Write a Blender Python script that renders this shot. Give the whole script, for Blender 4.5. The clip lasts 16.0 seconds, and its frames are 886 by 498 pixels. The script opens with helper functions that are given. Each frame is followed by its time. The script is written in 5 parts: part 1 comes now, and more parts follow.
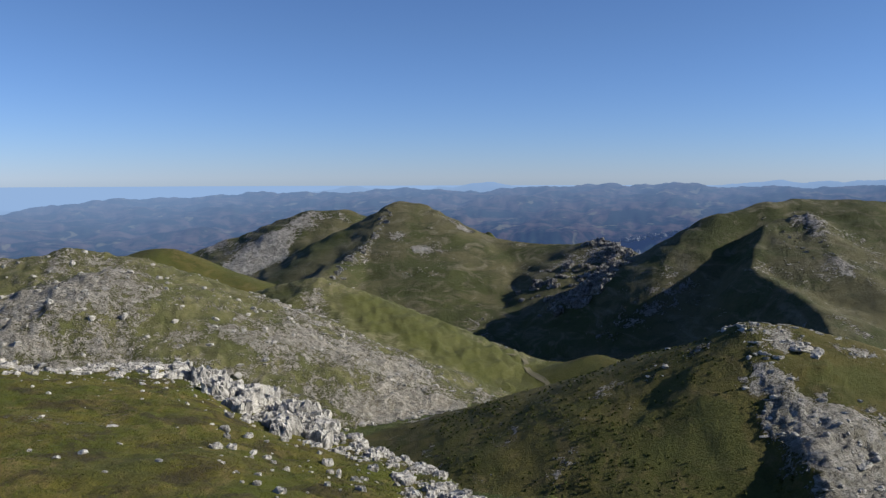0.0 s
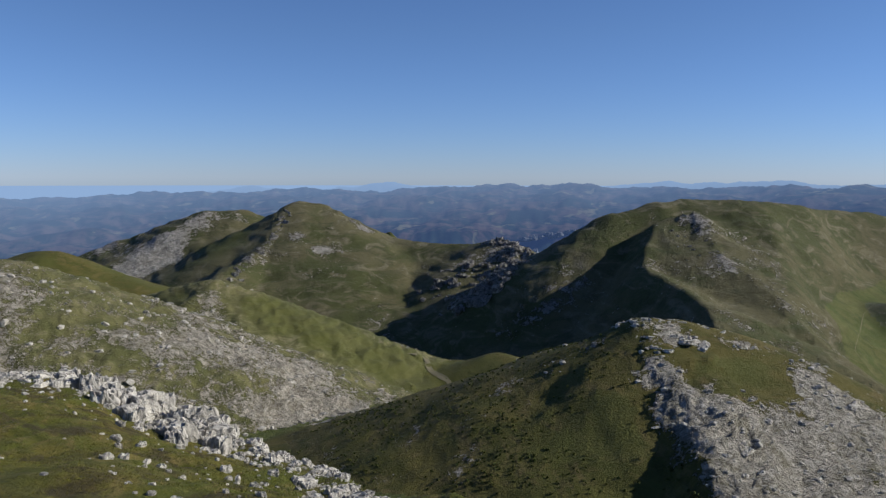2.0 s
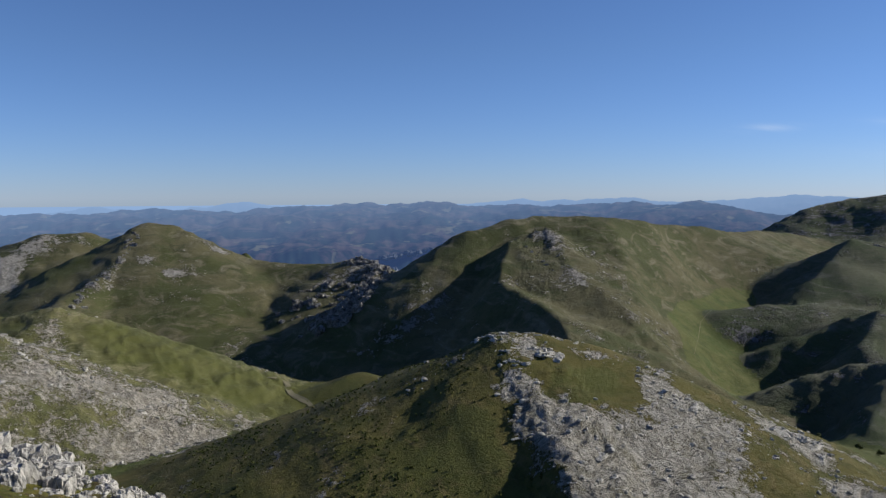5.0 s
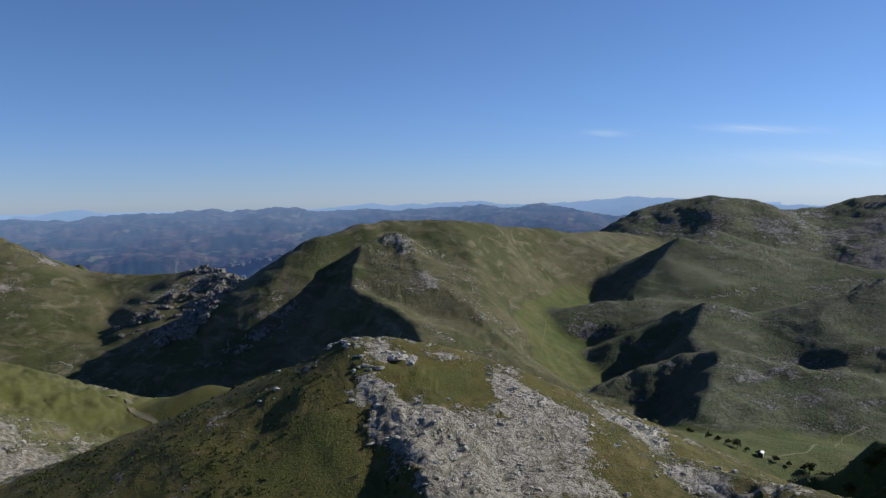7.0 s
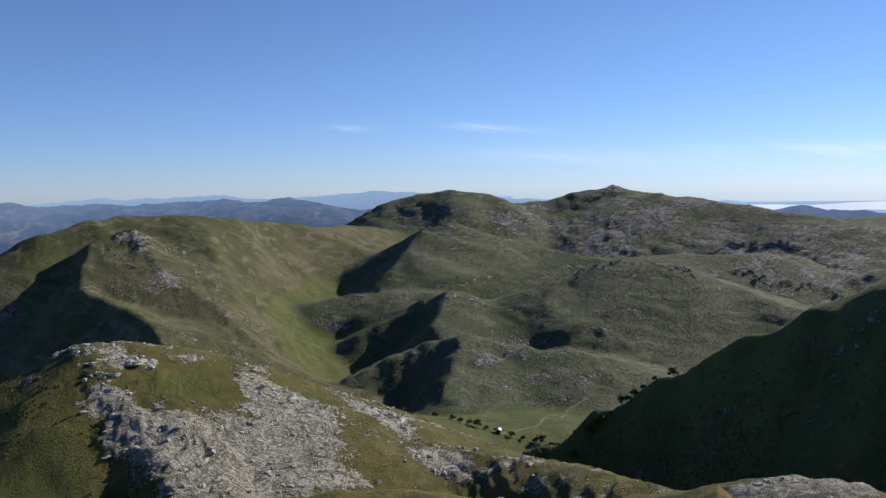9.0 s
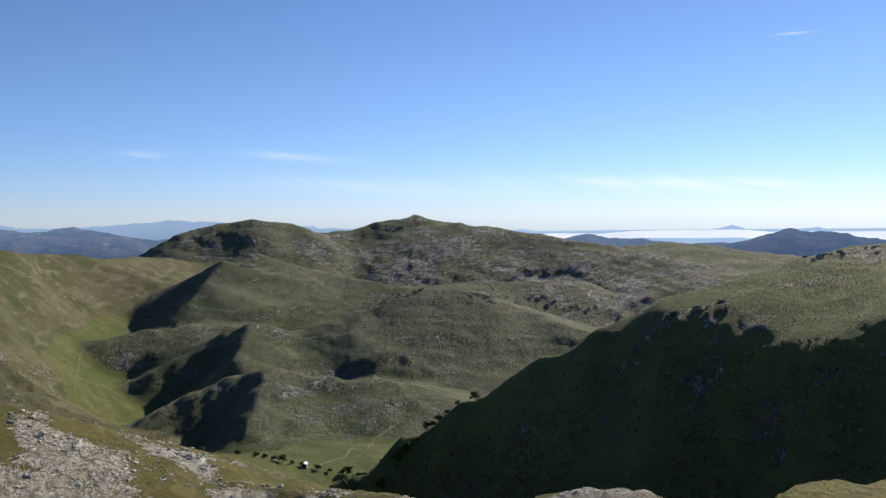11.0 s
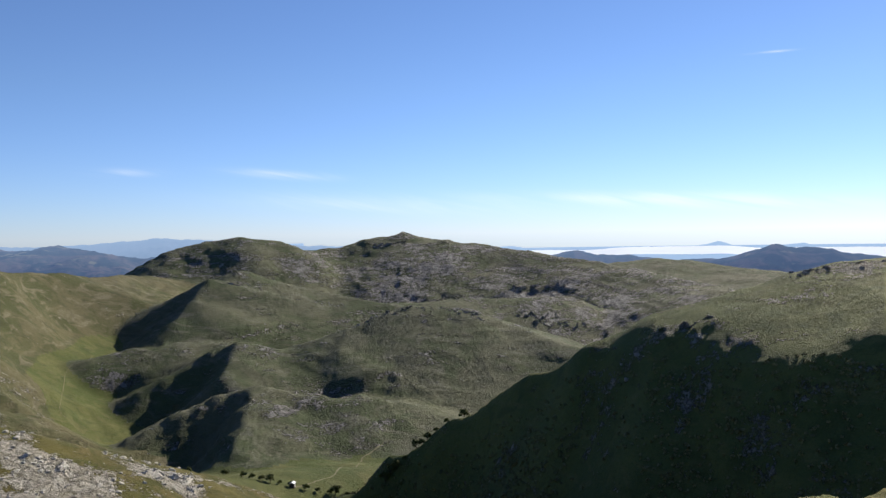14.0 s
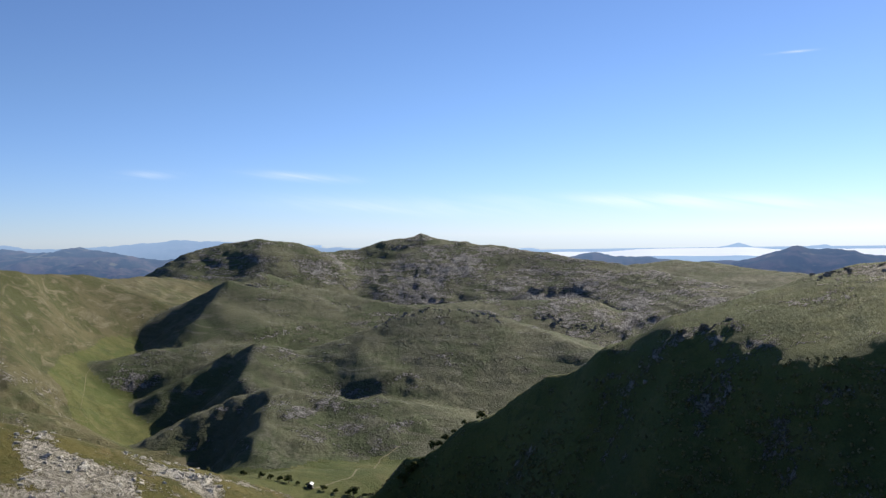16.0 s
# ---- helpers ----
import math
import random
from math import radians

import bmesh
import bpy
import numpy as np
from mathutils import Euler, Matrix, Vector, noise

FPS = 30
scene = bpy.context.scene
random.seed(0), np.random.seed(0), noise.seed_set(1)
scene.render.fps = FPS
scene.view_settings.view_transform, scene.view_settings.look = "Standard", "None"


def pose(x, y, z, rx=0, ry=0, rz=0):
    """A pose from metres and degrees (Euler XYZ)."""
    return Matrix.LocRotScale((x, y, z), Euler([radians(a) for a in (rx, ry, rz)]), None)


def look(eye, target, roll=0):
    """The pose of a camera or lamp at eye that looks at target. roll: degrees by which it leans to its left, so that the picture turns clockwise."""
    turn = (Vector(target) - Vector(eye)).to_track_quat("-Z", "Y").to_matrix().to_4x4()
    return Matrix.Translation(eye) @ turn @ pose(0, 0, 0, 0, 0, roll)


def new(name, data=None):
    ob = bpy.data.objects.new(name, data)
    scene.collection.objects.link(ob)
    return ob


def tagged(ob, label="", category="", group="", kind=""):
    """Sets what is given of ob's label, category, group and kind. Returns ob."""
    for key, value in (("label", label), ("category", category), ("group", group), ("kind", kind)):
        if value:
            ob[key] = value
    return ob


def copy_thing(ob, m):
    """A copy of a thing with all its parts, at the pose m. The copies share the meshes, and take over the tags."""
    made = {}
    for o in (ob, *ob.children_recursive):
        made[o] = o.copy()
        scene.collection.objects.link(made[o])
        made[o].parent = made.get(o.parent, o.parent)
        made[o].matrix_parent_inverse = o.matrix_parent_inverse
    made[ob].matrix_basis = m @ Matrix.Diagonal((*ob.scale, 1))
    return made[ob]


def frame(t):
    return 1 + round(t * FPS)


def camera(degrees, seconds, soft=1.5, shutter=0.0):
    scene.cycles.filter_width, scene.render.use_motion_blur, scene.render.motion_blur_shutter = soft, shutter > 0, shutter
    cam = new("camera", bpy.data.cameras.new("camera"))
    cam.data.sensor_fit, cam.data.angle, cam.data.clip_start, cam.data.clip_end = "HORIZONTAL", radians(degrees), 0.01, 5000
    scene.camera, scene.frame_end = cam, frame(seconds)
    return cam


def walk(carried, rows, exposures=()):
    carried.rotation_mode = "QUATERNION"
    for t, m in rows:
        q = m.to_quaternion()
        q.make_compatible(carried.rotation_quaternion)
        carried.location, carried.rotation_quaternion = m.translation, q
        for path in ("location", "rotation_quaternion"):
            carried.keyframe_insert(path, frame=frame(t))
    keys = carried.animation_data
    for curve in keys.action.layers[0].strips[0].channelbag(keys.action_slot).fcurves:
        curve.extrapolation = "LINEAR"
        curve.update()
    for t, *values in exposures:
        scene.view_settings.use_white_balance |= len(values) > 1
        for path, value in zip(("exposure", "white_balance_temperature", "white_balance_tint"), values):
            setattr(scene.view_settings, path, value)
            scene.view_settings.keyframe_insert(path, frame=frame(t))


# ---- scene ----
cam = camera(57.1, 16.0, 1.3)
# seconds, yaw, pitch, roll: a camera that turns where it stands
ROWS = [
    (0.0, 0.000, -5.000, 0.135),
    (0.5, -1.530, -5.170, -0.019),
    (1.0, -2.970, -5.092, -0.194),
    (1.5, -4.371, -4.995, -0.109),
    (2.0, -6.968, -4.999, -0.088),
    (2.5, -8.996, -4.964, -0.015),
    (3.0, -10.909, -4.727, 0.179),
    (3.5, -12.549, -4.478, 0.102),
    (5.8, -20.503, -3.300, 0.564),
    (6.0, -21.695, -3.320, 0.593),
    (6.5, -24.600, -3.419, 0.749),
    (7.0, -27.405, -3.489, 0.939),
    (7.5, -30.267, -3.759, 1.150),
    (8.0, -33.775, -4.032, 1.165),
    (8.5, -37.976, -4.117, 1.052),
    (9.0, -45.104, -4.171, 0.912),
    (9.5, -49.540, -4.002, 0.963),
    (10.0, -54.908, -3.714, 1.100),
    (10.2, -56.225, -3.540, 1.050),
    (12.5, -60.045, -1.514, 0.780),
    (13.0, -59.461, -1.334, 0.912),
    (13.5, -59.466, -1.306, 0.959),
    (14.0, -59.649, -1.109, 1.011),
    (14.5, -59.706, -0.989, 1.010),
    (15.0, -59.492, -0.926, 1.017),
    (15.5, -58.949, -0.863, 1.040),
    (16.0, -58.409, -0.964, 1.036),
]
walk(cam, [(t, pose(0, 0, 1.7, 90 + pitch, roll, yaw)) for t, yaw, pitch, roll in ROWS],
     exposures=[(0, 0.28, 6350, 10), (2, 0.18, 6350, 10), (6.5, 0.18, 6300, 10), (9, 0.38, 6550, 10), (10.2, 0.46, 6850, 10), (12.3, 0.6, 6950, 10), (16, 0.6, 6950, 10)])

# Light ----------------------------------------------------------------------
SUN_AZ, SUN_EL = 97.0, 28.0
world = bpy.data.worlds.new("sky")
scene.world = world
world.use_nodes = True
wn, wl = world.node_tree.nodes, world.node_tree.links
sky = wn.new("ShaderNodeTexSky")
sky.sky_type, sky.sun_disc = "NISHITA", False
sky.sun_elevation, sky.sun_rotation = radians(SUN_EL), radians(SUN_AZ)
sky.altitude, sky.air_density, sky.dust_density, sky.ozone_density = 1400, 1.0, 0.1, 5.0
wn["Background"].inputs["Strength"].default_value = 0.067
clear = wn.new("ShaderNodeMix")  # clear mountain air
clear.data_type, clear.blend_type = "RGBA", "MULTIPLY"
clear.inputs["Factor"].default_value = 1.0
wl.new(sky.outputs[0], clear.inputs[6])


def sky_math(op, a, b=0.0, c=0.0):
    n = wn.new("ShaderNodeMath")
    n.operation = op
    for s, v in zip(n.inputs, (a, b, c)):
        if hasattr(v, "is_output"):
            wl.new(v, s)
        else:
            s.default_value = v
    return n.outputs[0]


# thin cirrus: streaks in bearing and height (degrees)
way = wn.new("ShaderNodeSeparateXYZ")
wl.new(wn.new("ShaderNodeTexCoord").outputs["Generated"], way.inputs[0])
bearing = sky_math("MULTIPLY", sky_math("ARCTAN2", way.outputs[0], way.outputs[1]), 57.3)
rise = sky_math("MULTIPLY", sky_math("ARCSINE", way.outputs[2]), 57.3)
# the air near the horizon is a cool blue
cool = wn.new("ShaderNodeMix")
cool.data_type, cool.clamp_factor = "RGBA", True
cool.inputs[6].default_value, cool.inputs[7].default_value = (0.87, 1.0, 1.45, 1.0), (0.97, 1.05, 1.28, 1.0)
wl.new(sky_math("DIVIDE", rise, 10.0), cool.inputs["Factor"])
wl.new(cool.outputs[2], clear.inputs[7])
spot = wn.new("ShaderNodeCombineXYZ")
wl.new(sky_math("MULTIPLY", bearing, 0.16), spot.inputs[0])
wl.new(sky_math("MULTIPLY_ADD", bearing, 0.35, sky_math("MULTIPLY", rise, 1.5)), spot.inputs[1])
wisps = wn.new("ShaderNodeTexNoise")
wl.new(spot.outputs[0], wisps.inputs["Vector"])
wisps.inputs["Scale"].default_value, wisps.inputs["Detail"].default_value, wisps.inputs["Distortion"].default_value = 1.0, 5.0, 0.6
cloud = 0.0
for at, high, wide, tall, lean, amount in ((48.8, 4.2, 2.8, 0.26, -0.07, 0.42), (73.5, 2.15, 9.0, 0.4, -0.03, 0.4), (80.0, 1.6, 8.0, 0.45, -0.03, 0.28),
                                           (56.0, 2.0, 9.0, 0.6, -0.05, 0.22), (81.8, 11.25, 1.1, 0.07, 0.0, 0.45), (38.6, 4.3, 1.6, 0.25, 0.0, 0.22)):
    u = sky_math("DIVIDE", sky_math("SUBTRACT", bearing, at), wide)
    v = sky_math("DIVIDE", sky_math("SUBTRACT", sky_math("MULTIPLY_ADD", sky_math("SUBTRACT", bearing, at), -lean, rise), high), tall)
    r2 = sky_math("ADD", sky_math("MULTIPLY", u, u), sky_math("MULTIPLY", v, v))
    cloud = sky_math("MULTIPLY_ADD", sky_math("EXPONENT", sky_math("MULTIPLY", r2, -1.0)), amount, cloud)
cloud = sky_math("MULTIPLY", cloud, sky_math("MULTIPLY_ADD", wisps.outputs["Fac"], 2.4, -0.6))
veil = wn.new("ShaderNodeMix")
veil.data_type, veil.clamp_factor = "RGBA", True
wl.new(cloud, veil.inputs["Factor"])
wl.new(clear.outputs[2], veil.inputs[6])
veil.inputs[7].default_value = (10.5, 11.2, 12.0, 1.0)
wl.new(veil.outputs[2], wn["Background"].inputs["Color"])
sun = new("sun", bpy.data.lights.new("sun", "SUN"))
sun.data.energy, sun.data.angle, sun.data.color = 4.8, radians(0.5), (1.0, 0.93, 0.80)
sun.matrix_world = look((0, 0, 50), (-math.sin(radians(SUN_AZ)) * 50, -math.cos(radians(SUN_AZ)) * 50, 50 - 50 * math.tan(radians(SUN_EL))))


# Materials ------------------------------------------------------------------
class Nodes:
    """Short hand for a material's node tree; coordinates are metres of the place."""

    def __init__(self, name):
        self.mat = bpy.data.materials.new(name)
        self.mat.use_nodes = True
        self.tree = self.mat.node_tree
        self.bsdf = self.tree.nodes["Principled BSDF"]
        self.pos = self.tree.nodes.new("ShaderNodeNewGeometry").outputs["Position"]

    def link(self, a, b):
        self.tree.links.new(a, b)

    def put(self, socket, value):
        if hasattr(value, "is_output"):
            self.link(value, socket)
        else:
            socket.default_value = value

    def noise(self, size, detail=4.0, rough=0.55, warp=0.0, squash=(1, 1, 1)):
        scaled = self.tree.nodes.new("ShaderNodeVectorMath")
        scaled.operation = "MULTIPLY"
        self.link(self.pos, scaled.inputs[0])
        scaled.inputs[1].default_value = squash
        n = self.tree.nodes.new("ShaderNodeTexNoise")
        self.link(scaled.outputs[0], n.inputs["Vector"])
        n.inputs["Scale"].default_value = 1.0 / size
        n.inputs["Detail"].default_value, n.inputs["Roughness"].default_value = detail, rough
        n.inputs["Distortion"].default_value = warp
        return n.outputs["Fac"]

    def attr(self, name):
        n = self.tree.nodes.new("ShaderNodeAttribute")
        n.attribute_name = name
        return n.outputs["Fac"]

    def math(self, op, a, b=0.0, c=0.0):
        n = self.tree.nodes.new("ShaderNodeMath")
        n.operation = op
        for s, v in zip(n.inputs, (a, b, c)):
            self.put(s, v)
        return n.outputs[0]

    def step(self, value, low, high):
        n = self.tree.nodes.new("ShaderNodeMapRange")
        n.interpolation_type = "SMOOTHSTEP"
        self.link(value, n.inputs["Value"])
        n.inputs["From Min"].default_value, n.inputs["From Max"].default_value = low, high
        return n.outputs["Result"]

    def mix(self, fac, a, b):
        n = self.tree.nodes.new("ShaderNodeMix")
        n.data_type = "RGBA"
        self.put(n.inputs["Factor"], fac)
        for s, v in ((n.inputs[6], a), (n.inputs[7], b)):
            self.put(s, v if hasattr(v, "is_output") else (*v, 1.0))
        return n.outputs[2]

    def bump(self, height, distance, strength=1.0, normal=None):
        n = self.tree.nodes.new("ShaderNodeBump")
        n.inputs["Distance"].default_value, n.inputs["Strength"].default_value = distance, strength
        self.link(height, n.inputs["Height"])
        if normal is not None:
            self.link(normal, n.inputs["Normal"])
        return n.outputs[0]

    def done(self, colour, rough=0.9, normal=None, specular=0.2):
        self.put(self.bsdf.inputs["Base Color"], colour)
        self.put(self.bsdf.inputs["Roughness"], rough)
        self.bsdf.inputs["Specular IOR Level"].default_value = specular
        if normal is not None:
            self.link(normal, self.bsdf.inputs["Normal"])
        return self.mat


HOLLOW = (0.070, 0.076, 0.017)  # deep turf in the hollows


def land(name, unit, green, olive, straw, stone, dark_stone, turf_bump=0.3, strata=0.0, worn=0.0, speckle=1.0, tufts=1.0):
    """Turf and bare limestone; the 'rock' attribute says where stone breaks through, unit is the grain in metres."""
    n = Nodes(name)
    broad, middle, fine = n.noise(unit * 60, 6, 0.6, 0.8), n.noise(unit * 16, 6, 0.62, 0.9), n.noise(unit * 2.2, 5, 0.7)
    streak = n.noise(unit * 22, 6, 0.65, 1.5, (1.0, 0.55, 2.2))
    turf = n.mix(n.step(broad, 0.41, 0.59), green, olive)
    turf = n.mix(n.math("MULTIPLY", n.step(streak, 0.48, 0.68), 0.8), turf, straw)
    turf = n.mix(n.math("MULTIPLY", n.step(middle, 0.5, 0.66), 0.5), turf, tuple(0.55 * c for c in green))
    turf = n.mix(n.math("MULTIPLY", n.step(fine, 0.52, 0.7), 0.55), turf, tuple(0.5 * c for c in olive))
    tuft = n.noise(unit * 0.8, 3, 0.6)
    turf = n.mix(n.math("MULTIPLY", n.step(tuft, 0.53, 0.66), 0.28 * tufts), turf, tuple(0.45 * c for c in green))
    turf = n.mix(n.math("MULTIPLY", n.math("SUBTRACT", 1.0, n.step(tuft, 0.34, 0.46)), 0.22 * tufts), turf, tuple(1.15 * c for c in straw))
    deep = n.math("SUBTRACT", 1.0, n.step(n.attr("rock"), -0.75, -0.3))
    turf = n.mix(n.math("MULTIPLY", deep, 0.75), turf, HOLLOW)
    grain, rough = n.noise(unit * 6, 8, 0.72, 0.6), n.noise(unit * 1.4, 5, 0.7)
    vein = n.noise(unit * 8, 7, 0.6, 1.2)
    crack = n.step(n.math("ABSOLUTE", n.math("SUBTRACT", vein, 0.5)), 0.0, 0.045)
    rock = n.mix(n.step(grain, 0.36, 0.62), dark_stone, stone)
    rock = n.mix(n.math("MULTIPLY", n.step(rough, 0.5, 0.68), 0.55 * speckle), rock, tuple(0.55 * c for c in dark_stone))
    rock = n.mix(n.math("MULTIPLY", n.math("SUBTRACT", 1.0, crack), 0.7 * speckle), rock, tuple(0.4 * c for c in dark_stone))
    rock = n.mix(n.math("MULTIPLY", n.step(middle, 0.5, 0.66), 0.3), rock, olive)
    bare = n.math("ADD", n.attr("rock"), n.math("MULTIPLY", n.math("SUBTRACT", grain, 0.5), 1.9))
    bare = n.math("ADD", bare, n.math("MULTIPLY", n.math("SUBTRACT", rough, 0.5), 1.7))
    bare = n.math("ADD", bare, n.math("MULTIPLY", n.math("SUBTRACT", streak, 0.5), 0.8))
    if strata:
        beds = n.noise(unit * 14, 5, 0.65, 0.5, (0.25, 0.25, 3.0))
        bare = n.math("ADD", bare, n.math("MULTIPLY", n.math("SUBTRACT", beds, 0.5), strata))
        turf = n.mix(n.math("MULTIPLY", n.step(beds, 0.5, 0.66), 0.3), turf, tuple(0.5 * c for c in green))
    if worn:
        turf = n.mix(n.math("MULTIPLY", n.step(n.noise(unit * 26, 6, 0.65, 0.7), 0.5, 0.62), worn), turf, (0.055, 0.043, 0.018))
    bare = n.step(bare, 0.44, 0.56)
    colour = n.mix(bare, turf, rock)
    relief = n.math("ADD", n.math("MULTIPLY", grain, n.math("ADD", n.math("MULTIPLY", bare, 1.3), turf_bump)), n.math("MULTIPLY", n.math("ADD", fine, rough), 0.3))
    relief = n.math("ADD", relief, n.math("MULTIPLY", n.math("MULTIPLY", crack, bare), 0.35))
    relief = n.math("ADD", relief, n.math("MULTIPLY", tuft, 0.05))
    return n.done(colour, 0.92, n.bump(relief, unit * 2.6, 1.0))


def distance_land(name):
    """Far wooded hills, haze painted as a blue glow; 'air' grows with the distance."""
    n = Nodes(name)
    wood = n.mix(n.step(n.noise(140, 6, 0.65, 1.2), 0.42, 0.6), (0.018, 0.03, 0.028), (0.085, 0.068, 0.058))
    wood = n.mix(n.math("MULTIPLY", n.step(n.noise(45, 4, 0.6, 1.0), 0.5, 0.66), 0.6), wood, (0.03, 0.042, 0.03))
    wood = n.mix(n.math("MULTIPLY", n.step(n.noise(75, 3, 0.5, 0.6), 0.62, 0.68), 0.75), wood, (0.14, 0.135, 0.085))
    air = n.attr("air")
    # haze put into the emission; the base colour darkens as it takes over
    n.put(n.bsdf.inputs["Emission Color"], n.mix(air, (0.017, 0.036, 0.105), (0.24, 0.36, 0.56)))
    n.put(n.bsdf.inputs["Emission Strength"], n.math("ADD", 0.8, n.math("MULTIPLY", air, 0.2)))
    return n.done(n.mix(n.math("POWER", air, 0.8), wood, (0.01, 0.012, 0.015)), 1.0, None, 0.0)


STONE, DARK_STONE = (0.36, 0.35, 0.33), (0.16, 0.155, 0.145)
MEADOW = land("meadow_turf", 0.06, (0.082, 0.094, 0.011), (0.130, 0.114, 0.019), (0.20, 0.145, 0.055), STONE, DARK_STONE, 0.8, 0.0, 0.9)
HILL = land("hill_turf", 0.3, (0.058, 0.061, 0.012), (0.090, 0.080, 0.019), (0.135, 0.107, 0.042), (0.40, 0.375, 0.325), (0.25, 0.235, 0.19), 0.3, 0.0, 0.0, 0.8)
# turf paler than HILL's: the sunlight on this hillside is put into the colour
SUNLIT_LIMESTONE_TURF = land("sunlit_limestone_turf", 0.3, (0.085, 0.090, 0.030), (0.135, 0.128, 0.052), (0.22, 0.198, 0.115), (0.41, 0.38, 0.32), (0.27, 0.245, 0.195), 0.5, 0.5, 0.0, 0.7)
# both mountain turfs have aerial haze mixed into their colours: less red, more blue
MOUNTAIN = land("mountain_turf", 1.6, (0.053, 0.061, 0.020), (0.096, 0.089, 0.044), (0.163, 0.145, 0.096), (0.38, 0.36, 0.325), (0.23, 0.22, 0.195), 0.3, 0.0, 0.0, 0.6, 0.4)
ROCKY = land("hazed_grey_turf", 1.8, (0.056, 0.073, 0.030), (0.092, 0.096, 0.056), (0.134, 0.131, 0.095), (0.245, 0.24, 0.235), (0.145, 0.143, 0.142), 0.3, 1.7, 0.0, 0.8, 0.4)
VALLEY = land("valley_turf", 1.2, (0.058, 0.078, 0.019), (0.080, 0.090, 0.026), (0.115, 0.112, 0.045), (0.26, 0.25, 0.235), (0.12, 0.115, 0.105), 0.15)
SCRUB = land("dark_scrub", 0.8, (0.062, 0.082, 0.024), (0.088, 0.102, 0.028), (0.105, 0.108, 0.038), (0.26, 0.25, 0.22), (0.16, 0.15, 0.13))
DISTANCE = distance_land("hazed_distant_woods")

# Terrain ------------------------------------------------------------------
# The land is one sheet on a grid of rings and spokes round the summit; hills are
# crests (x, y, z, slope to the crest's left, slope to its right) that fall away on both sides.


def gnoise(x, y, seed=0):
    xi, yi = np.floor(x), np.floor(y)
    fx, fy = (x - xi).astype(np.float32), (y - yi).astype(np.float32)
    xi, yi = xi.astype(np.int64), yi.astype(np.int64)

    def corner(dx, dy):
        k = ((xi + dx) * 374761393 + (yi + dy) * 668265263 + seed * 1274126177) & 0xFFFFFFFF
        k = ((k ^ (k >> 13)) * 1103515245) & 0xFFFFFFFF
        a = ((k ^ (k >> 16)) & 0xFFFF).astype(np.float32) * np.float32(2 * math.pi / 65536)
        return np.cos(a) * (fx - dx) + np.sin(a) * (fy - dy)

    u, v = fx * fx * fx * (fx * (fx * 6 - 15) + 10), fy * fy * fy * (fy * (fy * 6 - 15) + 10)
    low = corner(0, 0) * (1 - u) + corner(1, 0) * u
    high = corner(0, 1) * (1 - u) + corner(1, 1) * u
    return (low * (1 - v) + high * v) * np.float32(1.5)


def fbm(x, y, size, octaves=4, gain=0.5, seed=0, ridged=False):
    total, amp, freq = 0, 1.0, 1.0 / size
    for o in range(octaves):
        n = gnoise(x * freq + 17.3 * o, y * freq - 9.1 * o, seed + o)
        total = total + amp * ((1 - 2 * np.abs(n)) if ridged else n)
        amp, freq = amp * gain, freq * 2.03
    return total


def softmax(a, b, k):
    return np.maximum(a, b) + np.maximum(k - np.abs(a - b), 0) ** 2 / (4 * k)


def smooth(x, a, b):
    t = np.clip((x - a) / (b - a), 0, 1)
    return t * t * (3 - 2 * t)


def line_distance(X, Y, points):
    best = np.full(X.shape, 1e9)
    for (ax, ay), (bx, by) in zip(points, points[1:]):
        ux, uy = bx - ax, by - ay
        k = np.clip(((X - ax) * ux + (Y - ay) * uy) / max(ux * ux + uy * uy, 1e-6), 0, 1)
        best = np.minimum(best, np.hypot(X - ax - k * ux, Y - ay - k * uy))
    return best


def crest_height(X, Y, points, rounding, brow=None, reach=0.0, nearest=False):
    total, weight = np.zeros(X.shape), np.zeros(X.shape)
    best, height = np.full(X.shape, 1e9, np.float32), np.full(X.shape, -9e3, np.float32)
    for k, ((ax, ay, az, al, ar), (bx, by, bz, bl, br)) in enumerate(zip(points, points[1:])):
        ux, uy = bx - ax, by - ay
        length2 = ux * ux + uy * uy
        s = np.clip(((X - ax) * ux + (Y - ay) * uy) / length2, 0, 1)
        px, py = X - ax - s * ux, Y - ay - s * uy
        dist = np.sqrt(px * px + py * py)
        side = (ux * py - uy * px) / math.sqrt(length2) / np.maximum(dist, 1e-3)
        mix = smooth(side, -1, 1)
        slope = mix * (al + s * (bl - al)) + (1 - mix) * (ar + s * (br - ar))
        h = az + s * (bz - az) - slope * (np.sqrt(dist * dist + rounding ** 2) - rounding)
        if brow:
            widths, steep = brow
            w0, w1 = widths[k], widths[k + 1]
            h = h - (1 - mix) * steep * np.maximum(dist - w0 - s * (w1 - w0), 0)
        # the nearest stretch of the crest rules, with a soft change-over
        if reach:
            h = h - 0.8 * np.maximum(dist - reach, 0)
        if nearest:
            pull = np.exp(-dist / 9.0)
            total, weight = total + pull * h, weight + pull
        else:
            height = softmax(height, h, 0.5 * rounding + 0.5)
        best = np.minimum(best, dist)
    if nearest:
        height = np.where(weight > 1e-12, total / np.maximum(weight, 1e-12), -900)
    return height, best


